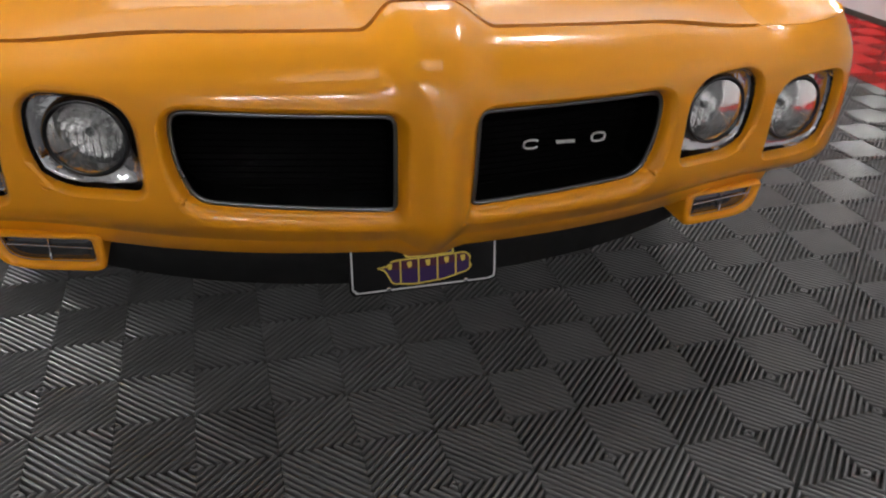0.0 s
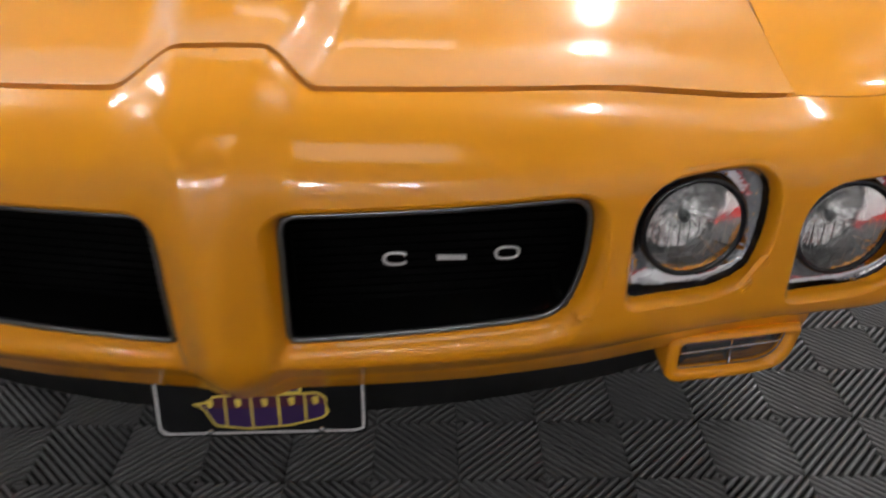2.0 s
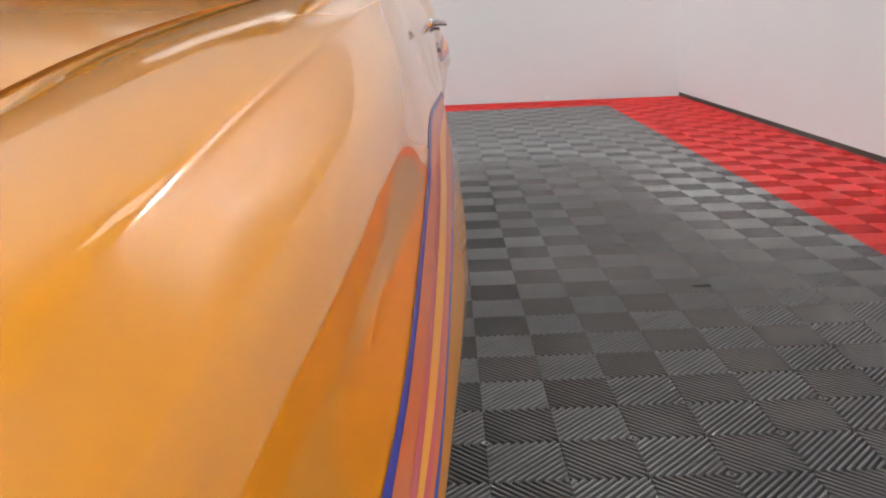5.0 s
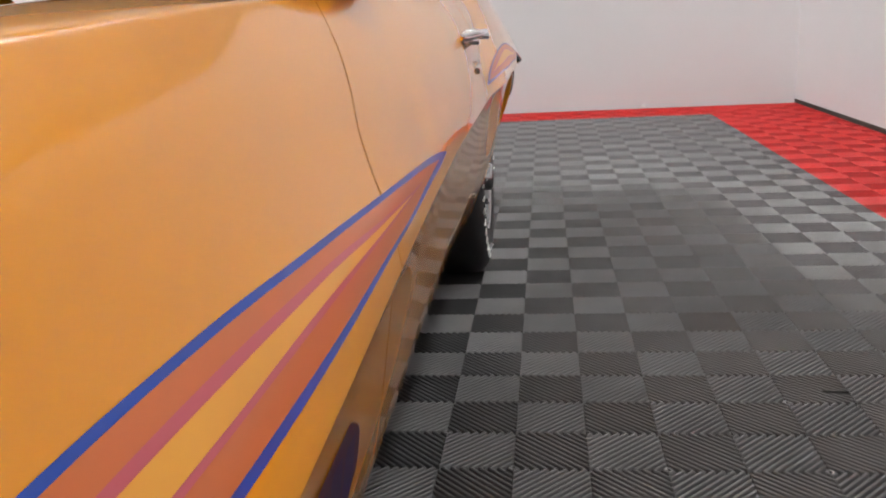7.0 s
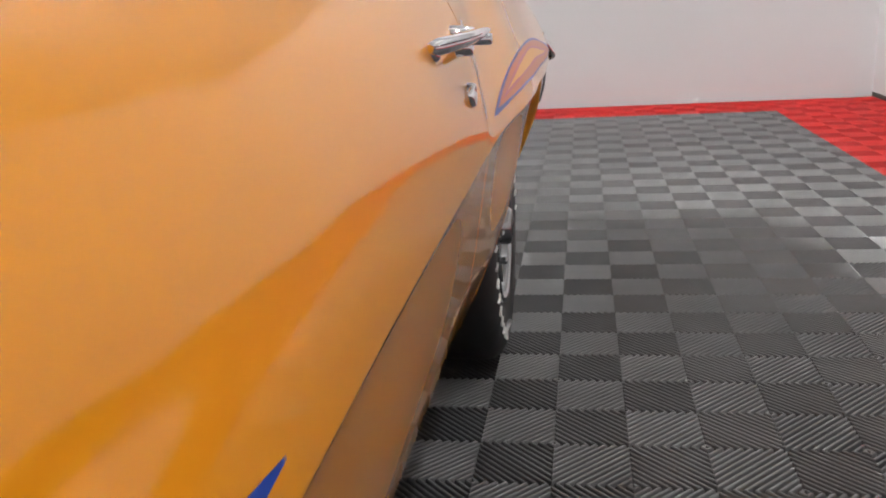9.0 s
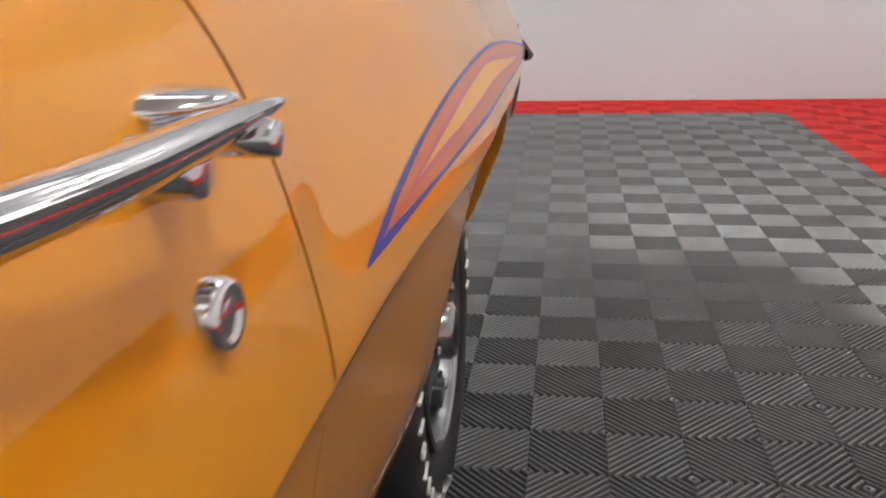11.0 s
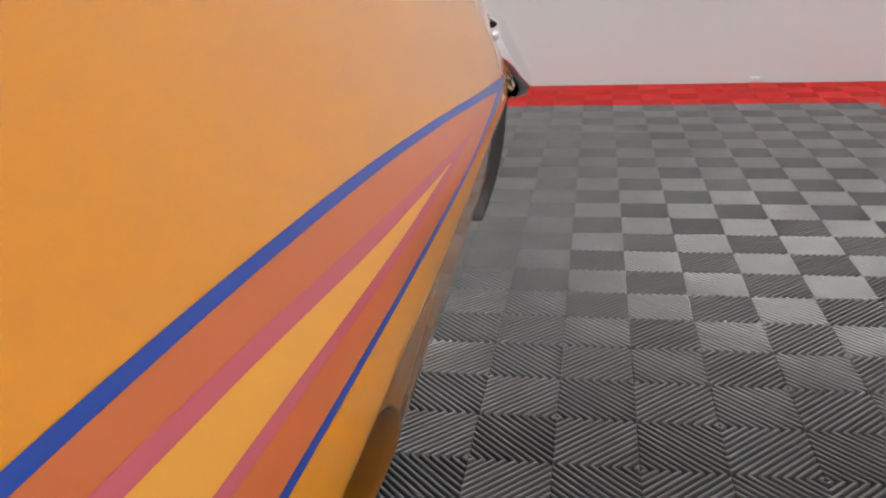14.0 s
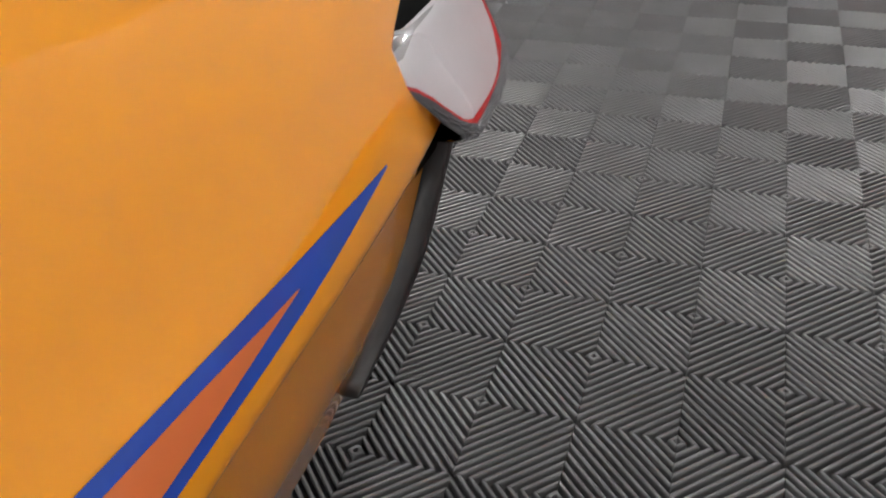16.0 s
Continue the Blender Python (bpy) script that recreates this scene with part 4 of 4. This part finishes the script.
def build_door_bits(doors):
    left, right = doors
    # handle: a three-sided bright bar from a foot on the door to a free rear tip, on a post, with a push button beside it
    ys = np.linspace(2.512, 2.742, 34)
    section = rounded([(-.55, .80), (.75, .62), (1.0, -.10), (.10, -1.0), (-.65, -.55)], .42, n=4)
    loops = []
    for k, y in enumerate(ys):
        t = k / 33
        base = side_point([y], [.836])[0]
        lift = .003 + .025 * math.sin(math.pi / 2 * min(t * 1.7, 1)) + .013 * t * t
        end = (1 - t ** 6) ** .6 * min(1, (t + .03) * 9) ** .5
        w, h = .0100 * end + .0006, (.0112 - .0035 * t) * end + .0006
        c = base + np.array([lift, 0, .004 + .009 * t])
        loops.append([(c[0] + w * p, c[1], c[2] + h * q) for p, q in section])
    v, f = loft(loops, cap_first=True, cap_last=True)
    hs = both("door_handle", v, f, CHROME, (left, right), "chrome door handle with a push button")
    def stud(name, y, z, rows, label=""):
        p = side_point([y], [z])[0]
        lp = [[(p[0] + dx, p[1] + r * math.cos(a), p[2] + r * math.sin(a)) for a in np.linspace(0, 2 * math.pi, 24, endpoint=False)] for dx, r in rows]
        v, f = loft(lp, cap_last=True)
        both(name, v, f, CHROME, hs, label)
    stud("handle_post", 2.694, .830, ((-.006, .0130), (.003, .0128), (.005, .0112), (.021, .0108), (.023, .0094), (.0235, .002)))
    stud("handle_foot", 2.530, .834, ((-.006, .0105), (.004, .0100), (.008, .0070), (.009, .001)))
    stud("push_button", 2.714, .838, ((-.004, .0074), (.046, .0072), (.0475, .0064), (.0478, .001)), "round chrome push button")
    # rear stalk that carries the bar
    p = side_point([2.733], [.850])[0]
    lp = [[(p[0] + dx, p[1] + .029 * r * math.cos(a), p[2] - .002 * r + .0085 * r * math.sin(a)) for a in np.linspace(0, 2 * math.pi, 28, endpoint=False)] for dx, r in ((-.006, 1.0), (.004, .95), (.011, .86), (.018, .72), (.024, .52), (.027, .30), (.028, .1))]
    v, f = loft(lp, cap_last=True)
    both("stalk", v, f, CHROME, hs)
    p = side_point([2.706], [.770])[0]
    lp = [[(p[0] + dx, p[1] + r * math.cos(a), p[2] + r * math.sin(a)) for a in np.linspace(0, 2 * math.pi, 22, endpoint=False)] for dx, r in ((-.004, .0155), (.004, .0155), (.008, .0135), (.008, .0105), (.006, .0092), (.007, .0065), (.0075, .002))]
    v, f = loft(lp, cap_last=True)
    both("door_lock", v, f, CHROME, (left, right), "round chrome key lock")
    # body-coloured sport mirror
    lp = []
    for k, y in enumerate(np.linspace(1.60, 1.80, 14)):
        t = k / 13
        w = .046 * math.sqrt(max(1 - (1 - t) ** 2.2, .001)) + .004
        h = .038 * math.sqrt(max(1 - (1 - t) ** 2.4, .001)) + .003
        lp.append([(CX + .925 + w * math.cos(a), y, .958 + h * math.sin(a)) for a in np.linspace(0, 2 * math.pi, 24, endpoint=False)])
    v, f = loft(lp, cap_first=True)
    ms = both("door_mirror", v, f, PAINT, (left, right), "orange bullet-shaped door mirror")
    lip = [(q[0], q[1] - .004, q[2]) for q in lp[-1]]
    v, f = loft([lip, [(CX + .925 + .036 * math.cos(a), 1.792, .958 + .029 * math.sin(a)) for a in np.linspace(0, 2 * math.pi, 24, endpoint=False)]], cap_last=True)
    both("mirror_glass", v, f, CHROME, ms)
    v, f = loft([[(CX + x + .022 * math.cos(a), y + .035 * math.sin(a), z) for a in np.linspace(0, 2 * math.pi, 16, endpoint=False)] for x, y, z in ((.895, 1.73, .900), (.912, 1.72, .930))])
    both("mirror_foot", v, f, PAINT, ms)


def build_wheel(name, x, y, sgn):
    e = new(name)
    e.parent = car
    tagged(e, "silver steel wheel with a raised-white-lettered black tyre")
    e.matrix_basis = pose(CX + sgn * x, y, .338, 0, 0, 0 if sgn > 0 else 180)
    R = .338
    prof = [(-.20, .195), (-.215, .24), (-.205, .305), (-.185, R - .006), (-.15, R), (-.06, R), (-.025, R - .006), (-.004, .308), (.006, .275), (.004, .235), (-.008, .200), (-.02, .192)]
    v, f = lathe(prof, 72)
    link("tyre", v, f, RUBBER, e, "black rubber tyre")
    # tread grooves as shallow rings
    for gx in (-.08, -.11, -.14):
        v, f = lathe([(gx - .004, R + .0004), (gx - .003, R - .004), (gx + .003, R - .004), (gx + .004, R + .0004)], 64)
        link("tread_groove", v, f, DARK, e)
    v, f = lathe([(-.02, .193), (-.004, .192), (-.001, .186), (-.010, .180), (-.030, .176), (-.05, .168), (-.055, .14), (-.040, .120), (-.020, .105), (-.014, .080), (-.020, .05), (-.018, .002)], 64)
    link("rim", v, f, ARGENT, e, "silver painted steel rim")
    v, f = lathe([(-.001, .1935), (.0035, .190), (.001, .184), (-.008, .181)], 64)
    link("trim_ring", v, f, WHEEL_TRIM, e, "bright trim ring")
    for k in range(5):
        a0 = 2 * math.pi * k / 5
        lp = [[(xx, r * math.cos(a0 + da), r * math.sin(a0 + da)) for r, da in ((.11, -.16), (.165, -.10), (.165, .10), (.11, .16))] for xx in (-.030, -.012)]
        v, f = loft(lp, cap_last=True)
        link("spoke", v, f, ARGENT, e, smooth=False)
        lp = [[(xx, .088 * math.cos(a0 + .6) + rr * math.cos(t), .088 * math.sin(a0 + .6) + rr * math.sin(t)) for t in np.linspace(0, 2 * math.pi, 6, endpoint=False)] for xx, rr in ((-.02, .010), (.004, .010), (.008, .006))]
        v, f = loft(lp, cap_last=True)
        link("lug_nut", v, f, WHEEL_TRIM, e, smooth=False)
    v, f = lathe([(-.02, .048), (.012, .047), (.020, .040), (.022, .028), (.018, .022), (.019, .001)], 32)
    link("centre_cap", v, f, WHEEL_TRIM, e, "chrome centre cap")
    v, f = lathe([(.0205, .030), (.0225, .028), (.0225, .001)], 32)
    link("cap_disc", v, f, GLOSSBLK, e)
    # raised white marks on the sidewall, plain bars in place of the unreadable writing
    for base in (0.55, 0.55 + math.pi):
        for k in range(9):
            a = base + (k - 4) * 0.155
            wid = (.020, .010, .022, .018, .018, .020, .022, .020, .018)[k] / .272
            lp = []
            for t in np.linspace(-wid / 2, wid / 2, 5):
                lp.append([(.0062 - .0007 * abs(r - .272) / .01, r * math.cos(a + t), r * math.sin(a + t)) for r in (.286, .281, .272, .263, .258)])
            if k in (2, 4, 5, 7):
                # ring-like mark
                cpts = [(.0068, (.272 + .012 * math.sin(u)) * math.cos(a + wid * .38 * math.cos(u)), (.272 + .012 * math.sin(u)) * math.sin(a + wid * .38 * math.cos(u))) for u in np.linspace(0, 2 * math.pi, 16, endpoint=False)]
                v, f = tube(cpts, .0027, seg=5)
            else:
                v, f = tube([(.0066, r * math.cos(a + dz), r * math.sin(a + dz)) for r, dz in ((.259, -.01), (.272, 0), (.285, .01))], .0034, closed=False, seg=5)
            link("white_mark", v, f, WHITE_RUB, e)
    v, f = tube([(.004, .262 * math.cos(-1.95), .262 * math.sin(-1.95)), (.016, .236 * math.cos(-1.95), .236 * math.sin(-1.95))], .0055, closed=False, seg=6)
    link("valve_stem", v, f, SILVER_INK, e)
    return e


def build_rest():
    # cowl, greenhouse, deck: the upper body that closes the car
    def sheet(name, rows, material, label="", parent=car):
        v, f = loft([[tuple(p) for p in r] for r in rows], closed=False)
        return link(name, v, f, material, parent, label)
    def cross(y, half, zc, ze, n=25, k=2.4):
        return [(CX + half * t, y, ze + (zc - ze) * (1 - abs(t) ** k)) for t in np.linspace(-1, 1, n)]
    sheet("cowl", [cross(1.475, .86, .985, .905), cross(1.56, .88, .975, .910), cross(1.66, .90, .985, .915)], PAINT, "orange cowl panel")
    sheet("windshield", [[(p[0], p[1] + .16 * (abs(p[0] - CX) / .8) ** 2, p[2]) for p in cross(y, h, zc, ze)] for y, h, zc, ze in
                         ((1.62, .83, .985, .925), (1.85, .76, 1.13, 1.06), (2.10, .66, 1.262, 1.205), (2.22, .62, 1.305, 1.255))], GLASS, "raked dark windshield")
    sheet("roof", [cross(y, h, zc, ze) for y, h, zc, ze in ((2.20, .62, 1.31, 1.255), (2.45, .635, 1.345, 1.285), (2.8, .645, 1.352, 1.29), (3.15, .64, 1.335, 1.27), (3.3, .635, 1.31, 1.25))], PAINT, "orange steel roof")
    sheet("rear_window", [cross(y, h, zc, ze) for y, h, zc, ze in ((3.29, .60, 1.31, 1.25), (3.6, .66, 1.19, 1.12), (3.95, .70, 1.02, .97))], GLASS)
    sheet("deck_lid", [cross(y, h, zc, ze) for y, h, zc, ze in ((3.93, .88, .99, .952), (4.2, .875, .965, .940), (4.6, .865, .915, .896), (4.80, .84, .880, .868), (4.84, .84, .862, .855))], PAINT, "orange deck lid")
    sheet("tail_panel", [[(CX + t * .89, 4.842 + .05 * (1 - t * t), z) for t in np.linspace(-1, 1, 25)] for z in (.853, .80, .70, .62)], PAINT)
    sheet("tail_shelf", [[(CX + t * .88, 4.842 + .05 * (1 - t * t), .728) for t in np.linspace(-1, 1, 25)], [(CX + t * .88, 4.99 + .09 * (1 - t ** 4), .728) for t in np.linspace(-1, 1, 25)]], PAINT)
    for sgn in (-1, 1):
        q = [[(CX + sgn * x, y, z) for x, y, z in r] for r in (
            [(.845, 2.0, .925), (.90, 2.8, .945), (.89, 3.3, .958)], [(.76, 2.05, 1.08), (.79, 2.75, 1.12), (.80, 3.15, 1.12)], [(.635, 2.28, 1.25), (.65, 2.7, 1.285), (.65, 3.02, 1.28)])]
        sheet("side_window", q, GLASS)
        q = [[(CX + sgn * x, y, z) for x, y, z in r] for r in (
            [(.89, 3.3, .960), (.885, 3.7, .968), (.88, 4.05, .955)], [(.80, 3.15, 1.12), (.80, 3.45, 1.10), (.80, 3.75, 1.04)], [(.65, 3.02, 1.28), (.64, 3.16, 1.268), (.635, 3.3, 1.25)])]
        sheet("roof_pillar", q, PAINT)
        q = [[(CX + sgn * x, y, z) for x, y, z in r] for r in ([(.93, 1.48, .90), (.86, 1.6, .918), (.845, 2.0, .925)], [(.905, 1.48, .905), (.83, 1.78, .93), (.76, 2.05, 1.08)], [(.86, 1.48, .907), (.82, 1.66, .925), (.635, 2.28, 1.25)])]
        sheet("windshield_pillar", q, PAINT)
        # door top ledge from the flank's upper edge to the glass
        ys = np.linspace(1.50, 4.82, 60)
        edge = [surf([s_of_y(y)], [0.0])[0] for y in ys]
        inner = [(CX + np.interp(y, [1.5, 2.0, 2.8, 3.3, 4.0, 4.82], [.84, .845, .88, .875, .87, .84]), y, p[2] + .004) for y, p in zip(ys, edge)]
        rows = [[(CX + sgn * (p[0] - CX), p[1], p[2]) for p in r] for r in (edge, inner)]
        sheet("upper_ledge", rows, PAINT)
    # dark underside with wheel wells left free
    part("floor_pan", box_bm((CX - .80, 1.30, .26), (CX + .80, 3.2, .45)), DARK, car, smooth=False)
    part("chassis", box_bm((CX - .60, .25, .24), (CX + .60, 4.75, .62)), DARK, car, smooth=False)
    # added black blocks that stand in for the shaded gap inside the bumper ends
    for x0, x1 in ((-.981, -.86), (.86, .981)):
        part("bumper_recess", box_bm((CX + x0, 4.70, .648), (CX + x1, 4.94, .7585)), GRILLE_BLACK, car, smooth=False)
    part("trunk_floor", box_bm((CX - .86, 4.14, .47), (CX + .86, 4.80, .66)), DARK, car, smooth=False)
    for yc in (.83, 3.68):
        for sgn in (-1, 1):
            pts = [(yc + .46 * math.cos(a), .46 + .27 * math.sin(a) ** .8) for a in np.linspace(0, math.pi, 25)]
            lp = [[(CX + sgn * x, y, z) for y, z in pts] for x in (.60, .91)]
            v, f = loft(lp, closed=False)
            link("wheel_well", v, f, DARK, car)
    # chrome rear bumper that wraps round the corner with a slanted end, and the black strip under it
    prof = [(-.036, .7620), (-.031, .7668), (-.026, .7672), (-.022, .7630), (-.018, .754), (-.010, .736), (-.0005, .716), (.0075, .699), (.0128, .687), (.0140, .679), (.009, .668), (-.006, .661), (-.040, .656)]
    start = lambda z: float(pchip([.65, .675, .692, .72, .745, .758, .77], [4.830, 4.800, 4.780, 4.756, 4.740, 4.746, 4.770], z))
    corner = [(1.006, 4.70), (1.012, 4.80), (1.006, 4.90), (.978, 4.985), (.90, 5.045), (.70, 5.085), (.35, 5.105), (0, 5.11)]
    cx_, cy_ = np.array(corner).T
    run = np.r_[0, np.cumsum(np.hypot(np.diff(cx_), np.diff(cy_)))]
    loops = []
    for k in range(64):
        row = []
        for o, z in prof:
            a = start(z) - 4.70
            u = a + (run[-1] - a) * (k / 63) ** 1.5
            p = np.array([catmull(run, cx_, u), catmull(run, cy_, u)])
            q = np.array([catmull(run, cx_, min(u + .01, run[-1])), catmull(run, cy_, min(u + .01, run[-1]))])
            t = (q - p) if u < run[-1] - .011 else np.array([-1.0, 0.0])
            t /= np.linalg.norm(t)
            o2 = o - .010 * (1 - sstep(0, 3, k))
            row.append((CX + p[0] + t[1] * o2, p[1] - t[0] * o2, z))
        loops.append(row)
    rim = [(p[0] - .004, p[1] + .002, p[2]) for p in loops[0]]
    back = [(p[0] - .012, p[1] + .030, min(p[2], .748)) for p in loops[0]]
    v, f = loft([back, rim] + loops, closed=False)
    vv = v + mirrored(v)
    ff = [q[::-1] for q in f] + [tuple(i + len(v) for i in q) for q in f]
    link("rear_bumper", vv, ff, CHROME, car, "chrome wraparound rear bumper")
    rub, n = [], 26
    kk = [0, .2, .4, .6, .8, 1]
    for t in np.linspace(0, 1, n):
        x, y, z = (float(catmull(kk, r, t)) for r in ((.984, .984, .983, .980, .975, .968), (4.848, 4.812, 4.784, 4.759, 4.716, 4.655), (.664, .640, .615, .589, .560, .530)))
        w = (.028 * math.sin(math.pi * (.18 + .80 * t)) ** .5 + .001) * (1 - .75 * t ** 5)
        dy, dz = w * .70, -w * .72
        rub.append([(CX + x - .012, y, z), (CX + x + .004, y + dy * .15, z + dz * .15), (CX + x + .006, y + dy * .6, z + dz * .6), (CX + x - .004, y + dy, z + dz), (CX + x - .016, y + dy, z + dz), (CX + x - .016, y, z)])
    v, f = loft(rub, closed=True, cap_first=True, cap_last=True)
    both("bumper_filler", v, f, BLACK, (car, car), "black rubber filler strip")


def build_car():
    seam0 = build_nose()
    (f1, d1, q1), (f2, d2, q2) = list(build_sides(seam0))
    build_hood()
    build_grilles()
    build_headlights()
    build_front_low()
    build_plate()
    build_stripes()
    build_fender_decal()
    build_door_bits((d1, d2))
    build_rest()
    for x, y, s in ((.925, .83, 1), (.925, .83, -1), (.925, 3.68, 1), (.925, 3.68, -1)):
        build_wheel("wheel", x, y, s)


# small things on the floor ----------------------------------------------
def build_scraps():
    bm = bmesh.new()
    pts = [(-.03, 0), (-.018, .006), (.0, .004), (.02, .008), (.033, .003), (.03, -.003), (.008, -.005), (-.02, -.004)]
    lo = [bm.verts.new((x, y, 0)) for x, y in pts]
    hi = [bm.verts.new((x * .92, y * .8, .004 + .002 * (i % 2))) for i, (x, y) in enumerate(pts)]
    bm.faces.new(hi)
    for i in range(len(pts)):
        j = (i + 1) % len(pts)
        bm.faces.new((lo[i], lo[j], hi[j], hi[i]))
    ob = part("rubber_scrap", bm, BLACK, None, smooth=False)
    ob.matrix_basis = pose(1.797, 2.641, 0.0005, 0, 0, -6)
    tagged(ob, "small torn black rubber scrap on the tiles", "scrap")
    bm = box_bm((-.022, -.03, 0), (.022, 0, .03), .006)
    ob = part("floor_socket", bm, FIXT, None)
    ob.matrix_basis = pose(2.03, ROOM["y1"] - .001, 0.0005)
    tagged(ob, "small grey fitting at the foot of the wall", "fitting")


# floor tiles ------------------------------------------------------------
CELL = 0.1524
RIBS = 8
RED_X, RED_Y = 2.515, 8.077
BAY = (-4.6, -4.4)      # the tiles end here, with bare concrete beyond


def tile_data(x1=9.0, y1=9.0, fine=True):
    """A ribbed tile of two by two cells, cut off at x1, y1; the ribs turn by a right angle from cell to cell."""
    verts, faces = [], []
    step = CELL / RIBS
    levels = ((.07, 0.0), (.16, -.0007), (.23, -.0021), (.275, -.0045), (.29, -.0085), (.29, -.016)) if fine else ((.20, 0.0), (.29, -.003), (.29, -.016))
    gap = 0.0006

    def clip(ox, oy, sgn, k, half):
        """Corners of the diagonal band k in the cell, each with the band's value there."""
        ex, ey = min(CELL - gap, x1 - ox), min(CELL - gap, y1 - oy)
        if ex < .004 or ey < .004:
            return []
        poly = [(gap, gap), (ex, gap), (ex, ey), (gap, ey)]
        val = (lambda p: p[0] + p[1]) if sgn > 0 else (lambda p: p[0] - p[1] + CELL)
        for lim, keep in ((k - half, 1), (k + half, -1)):
            out = []
            for i in range(len(poly)):
                p, q = poly[i], poly[(i + 1) % len(poly)]
                a, b = keep * (val(p) - lim), keep * (val(q) - lim)
                if a >= 0:
                    out.append(p)
                if (a >= 0) != (b >= 0):
                    t = a / (a - b)
                    out.append((p[0] + (q[0] - p[0]) * t, p[1] + (q[1] - p[1]) * t))
            poly = out
            if not poly:
                return []
        return [(ox + x, oy + y, val((x, y))) for x, y in poly]

    for i in range(2):
        for j in range(2):
            sgn = -1 if (i + j) % 2 else 1
            for k in range(2 * RIBS):
                rings = [clip(i * CELL, j * CELL, sgn, (k + .5) * step, w * step) for w, _ in levels]
                m = len(rings[0])
                if m < 3 or any(len(r) != m for r in rings):
                    continue
                n = len(verts)
                for ring, (_, z) in zip(rings, levels):
                    verts += [(x, y, z) for x, y, _ in ring]
                faces.append(tuple(range(n, n + m)))
                for a in range(m):
                    b = (a + 1) % m
                    if m == 4 and abs(rings[0][a][2] - rings[0][b][2]) > 1e-5:
                        continue
                    for l in range(len(levels) - 1):
                        o, q = n + l * m, n + (l + 1) * m
                        faces.append((o + a, q + a, q + b, o + b))
    # small round pegs where the diamonds meet
    for px, py in ((CELL, CELL),):
        n = len(verts)
        for r, z in ((.0045, -.0004), (.0085, .0003), (.0095, -.002)):
            verts += [(px + r * math.cos(t), py + r * math.sin(t), z) for t in np.linspace(0, 2 * math.pi, 8, endpoint=False)]
        for l in range(2):
            faces += [(n + 8 * l + a, n + 8 * l + 8 + a, n + 8 * l + 8 + (a + 1) % 8, n + 8 * l + (a + 1) % 8) for a in range(8)] if px < x1 and py < y1 else []
    return verts, faces


def build_floor():
    r, T = ROOM, 2 * CELL
    floor = part("floor", box_bm((r["x0"] - .15, r["y0"] - .15, -.06), (r["x1"] + .15, r["y1"] + .15, -.016)), SUB, None, smooth=False)
    tagged(floor, "grey and red ribbed plastic garage floor tiles", "floor", kind="structure")
    shapes, near, far = {}, [], {"grey": [], "red": []}
    spots = []
    for i in range(math.floor(BAY[0] / T), math.ceil(RED_X / T)):
        for j in range(math.floor(BAY[1] / T), math.ceil(RED_Y / T)):
            spots.append(("grey", i * T, j * T, round(min(RED_X - i * T, 9), 4), round(min(RED_Y - j * T, 9), 4)))
    for j in range(math.floor(BAY[1] / T), math.ceil(RED_Y / T)):
        spots += [("red", RED_X + i * T, j * T, 9, 9) for i in range(3)]
    for i in range(math.floor(BAY[0] / T), math.ceil(r["x1"] / T)):
        spots += [("red", i * T, RED_Y + j * T, 9, 9) for j in range(2) if not (j * T + RED_Y < RED_Y - .01)]
    for key, x, y, cx, cy in spots:
        cx, cy = (9 if cx >= T else cx), (9 if cy >= T else cy)
        if key == "red" and y < RED_Y and y + T > RED_Y + .001:
            cy = round(RED_Y - y, 4)
        fine = x > -1.3 and y > -1.7
        if (cx, cy, fine) not in shapes:
            shapes[cx, cy, fine] = tile_data(cx, cy, fine)
        whole = cx == 9 and cy == 9
        if whole and key == "grey" and -.95 < x < 2.5 and -1.0 < y < 6.5 and not (x < .55 and y > .25) and not (x < .9 and 1.0 < y < 4.3) and len(near) < 300:
            near.append((x, y))
        else:
            far[key].append((x, y, (cx, cy, fine)))
    me = bpy.data.meshes.new("floor_tile")
    me.from_pydata(shapes[9, 9, True][0], [], shapes[9, 9, True][1])
    me.materials.append(GREY_TILE)
    for x, y in near:
        ob = new("floor_tile", me)
        ob.parent = floor
        ob.location = (x, y, 0)
    slab = mat("bare_concrete", (0.20, 0.20, 0.195), 0.6, var=0.2, scale=1.5, bump=0.2, bscale=60.0)
    for lo, hi in (((r["x0"], r["y0"], -.016), (BAY[0] - .40, r["y1"], -.004)), ((BAY[0] - .40, r["y0"], -.016), (r["x1"], BAY[1] - .35, -.004))):
        part("floor_slab", box_bm(lo, hi), slab, floor, "bare grey concrete", smooth=False)
    for key, m in (("grey", GREY_TILE), ("red", RED_TILE)):
        vs, fs, n = [], [], 0
        for x, y, c in far[key]:
            v, f = shapes[c]
            vs.append(np.array(v) + (x, y, 0))
            fs += [tuple(k + n for k in q) for q in f]
            n += len(v)
        ob = link("floor_tiles", np.concatenate(vs), fs, m, floor, key + " ribbed plastic floor tiles", smooth=False)
        tagged(ob, kind="stuff")


build_room()
build_lamps()
build_car()
# the front of the car sits a touch further back and higher on its far side
for ob in car.children_recursive:
    if ob.type != "MESH" or ob.parent.name.startswith("show_plate"):
        continue
    m = ob.matrix_world
    if m.translation.length > 1e-6:
        continue
    for q in ob.data.vertices:
        d = CX - q.co.x
        if d > 0:
            k = d * d / (d + .12) * (1 - float(sstep(1.0, 2.4, q.co.y)))
            q.co.y += .075 * k
            q.co.z += .022 * k
build_scraps()
build_floor()
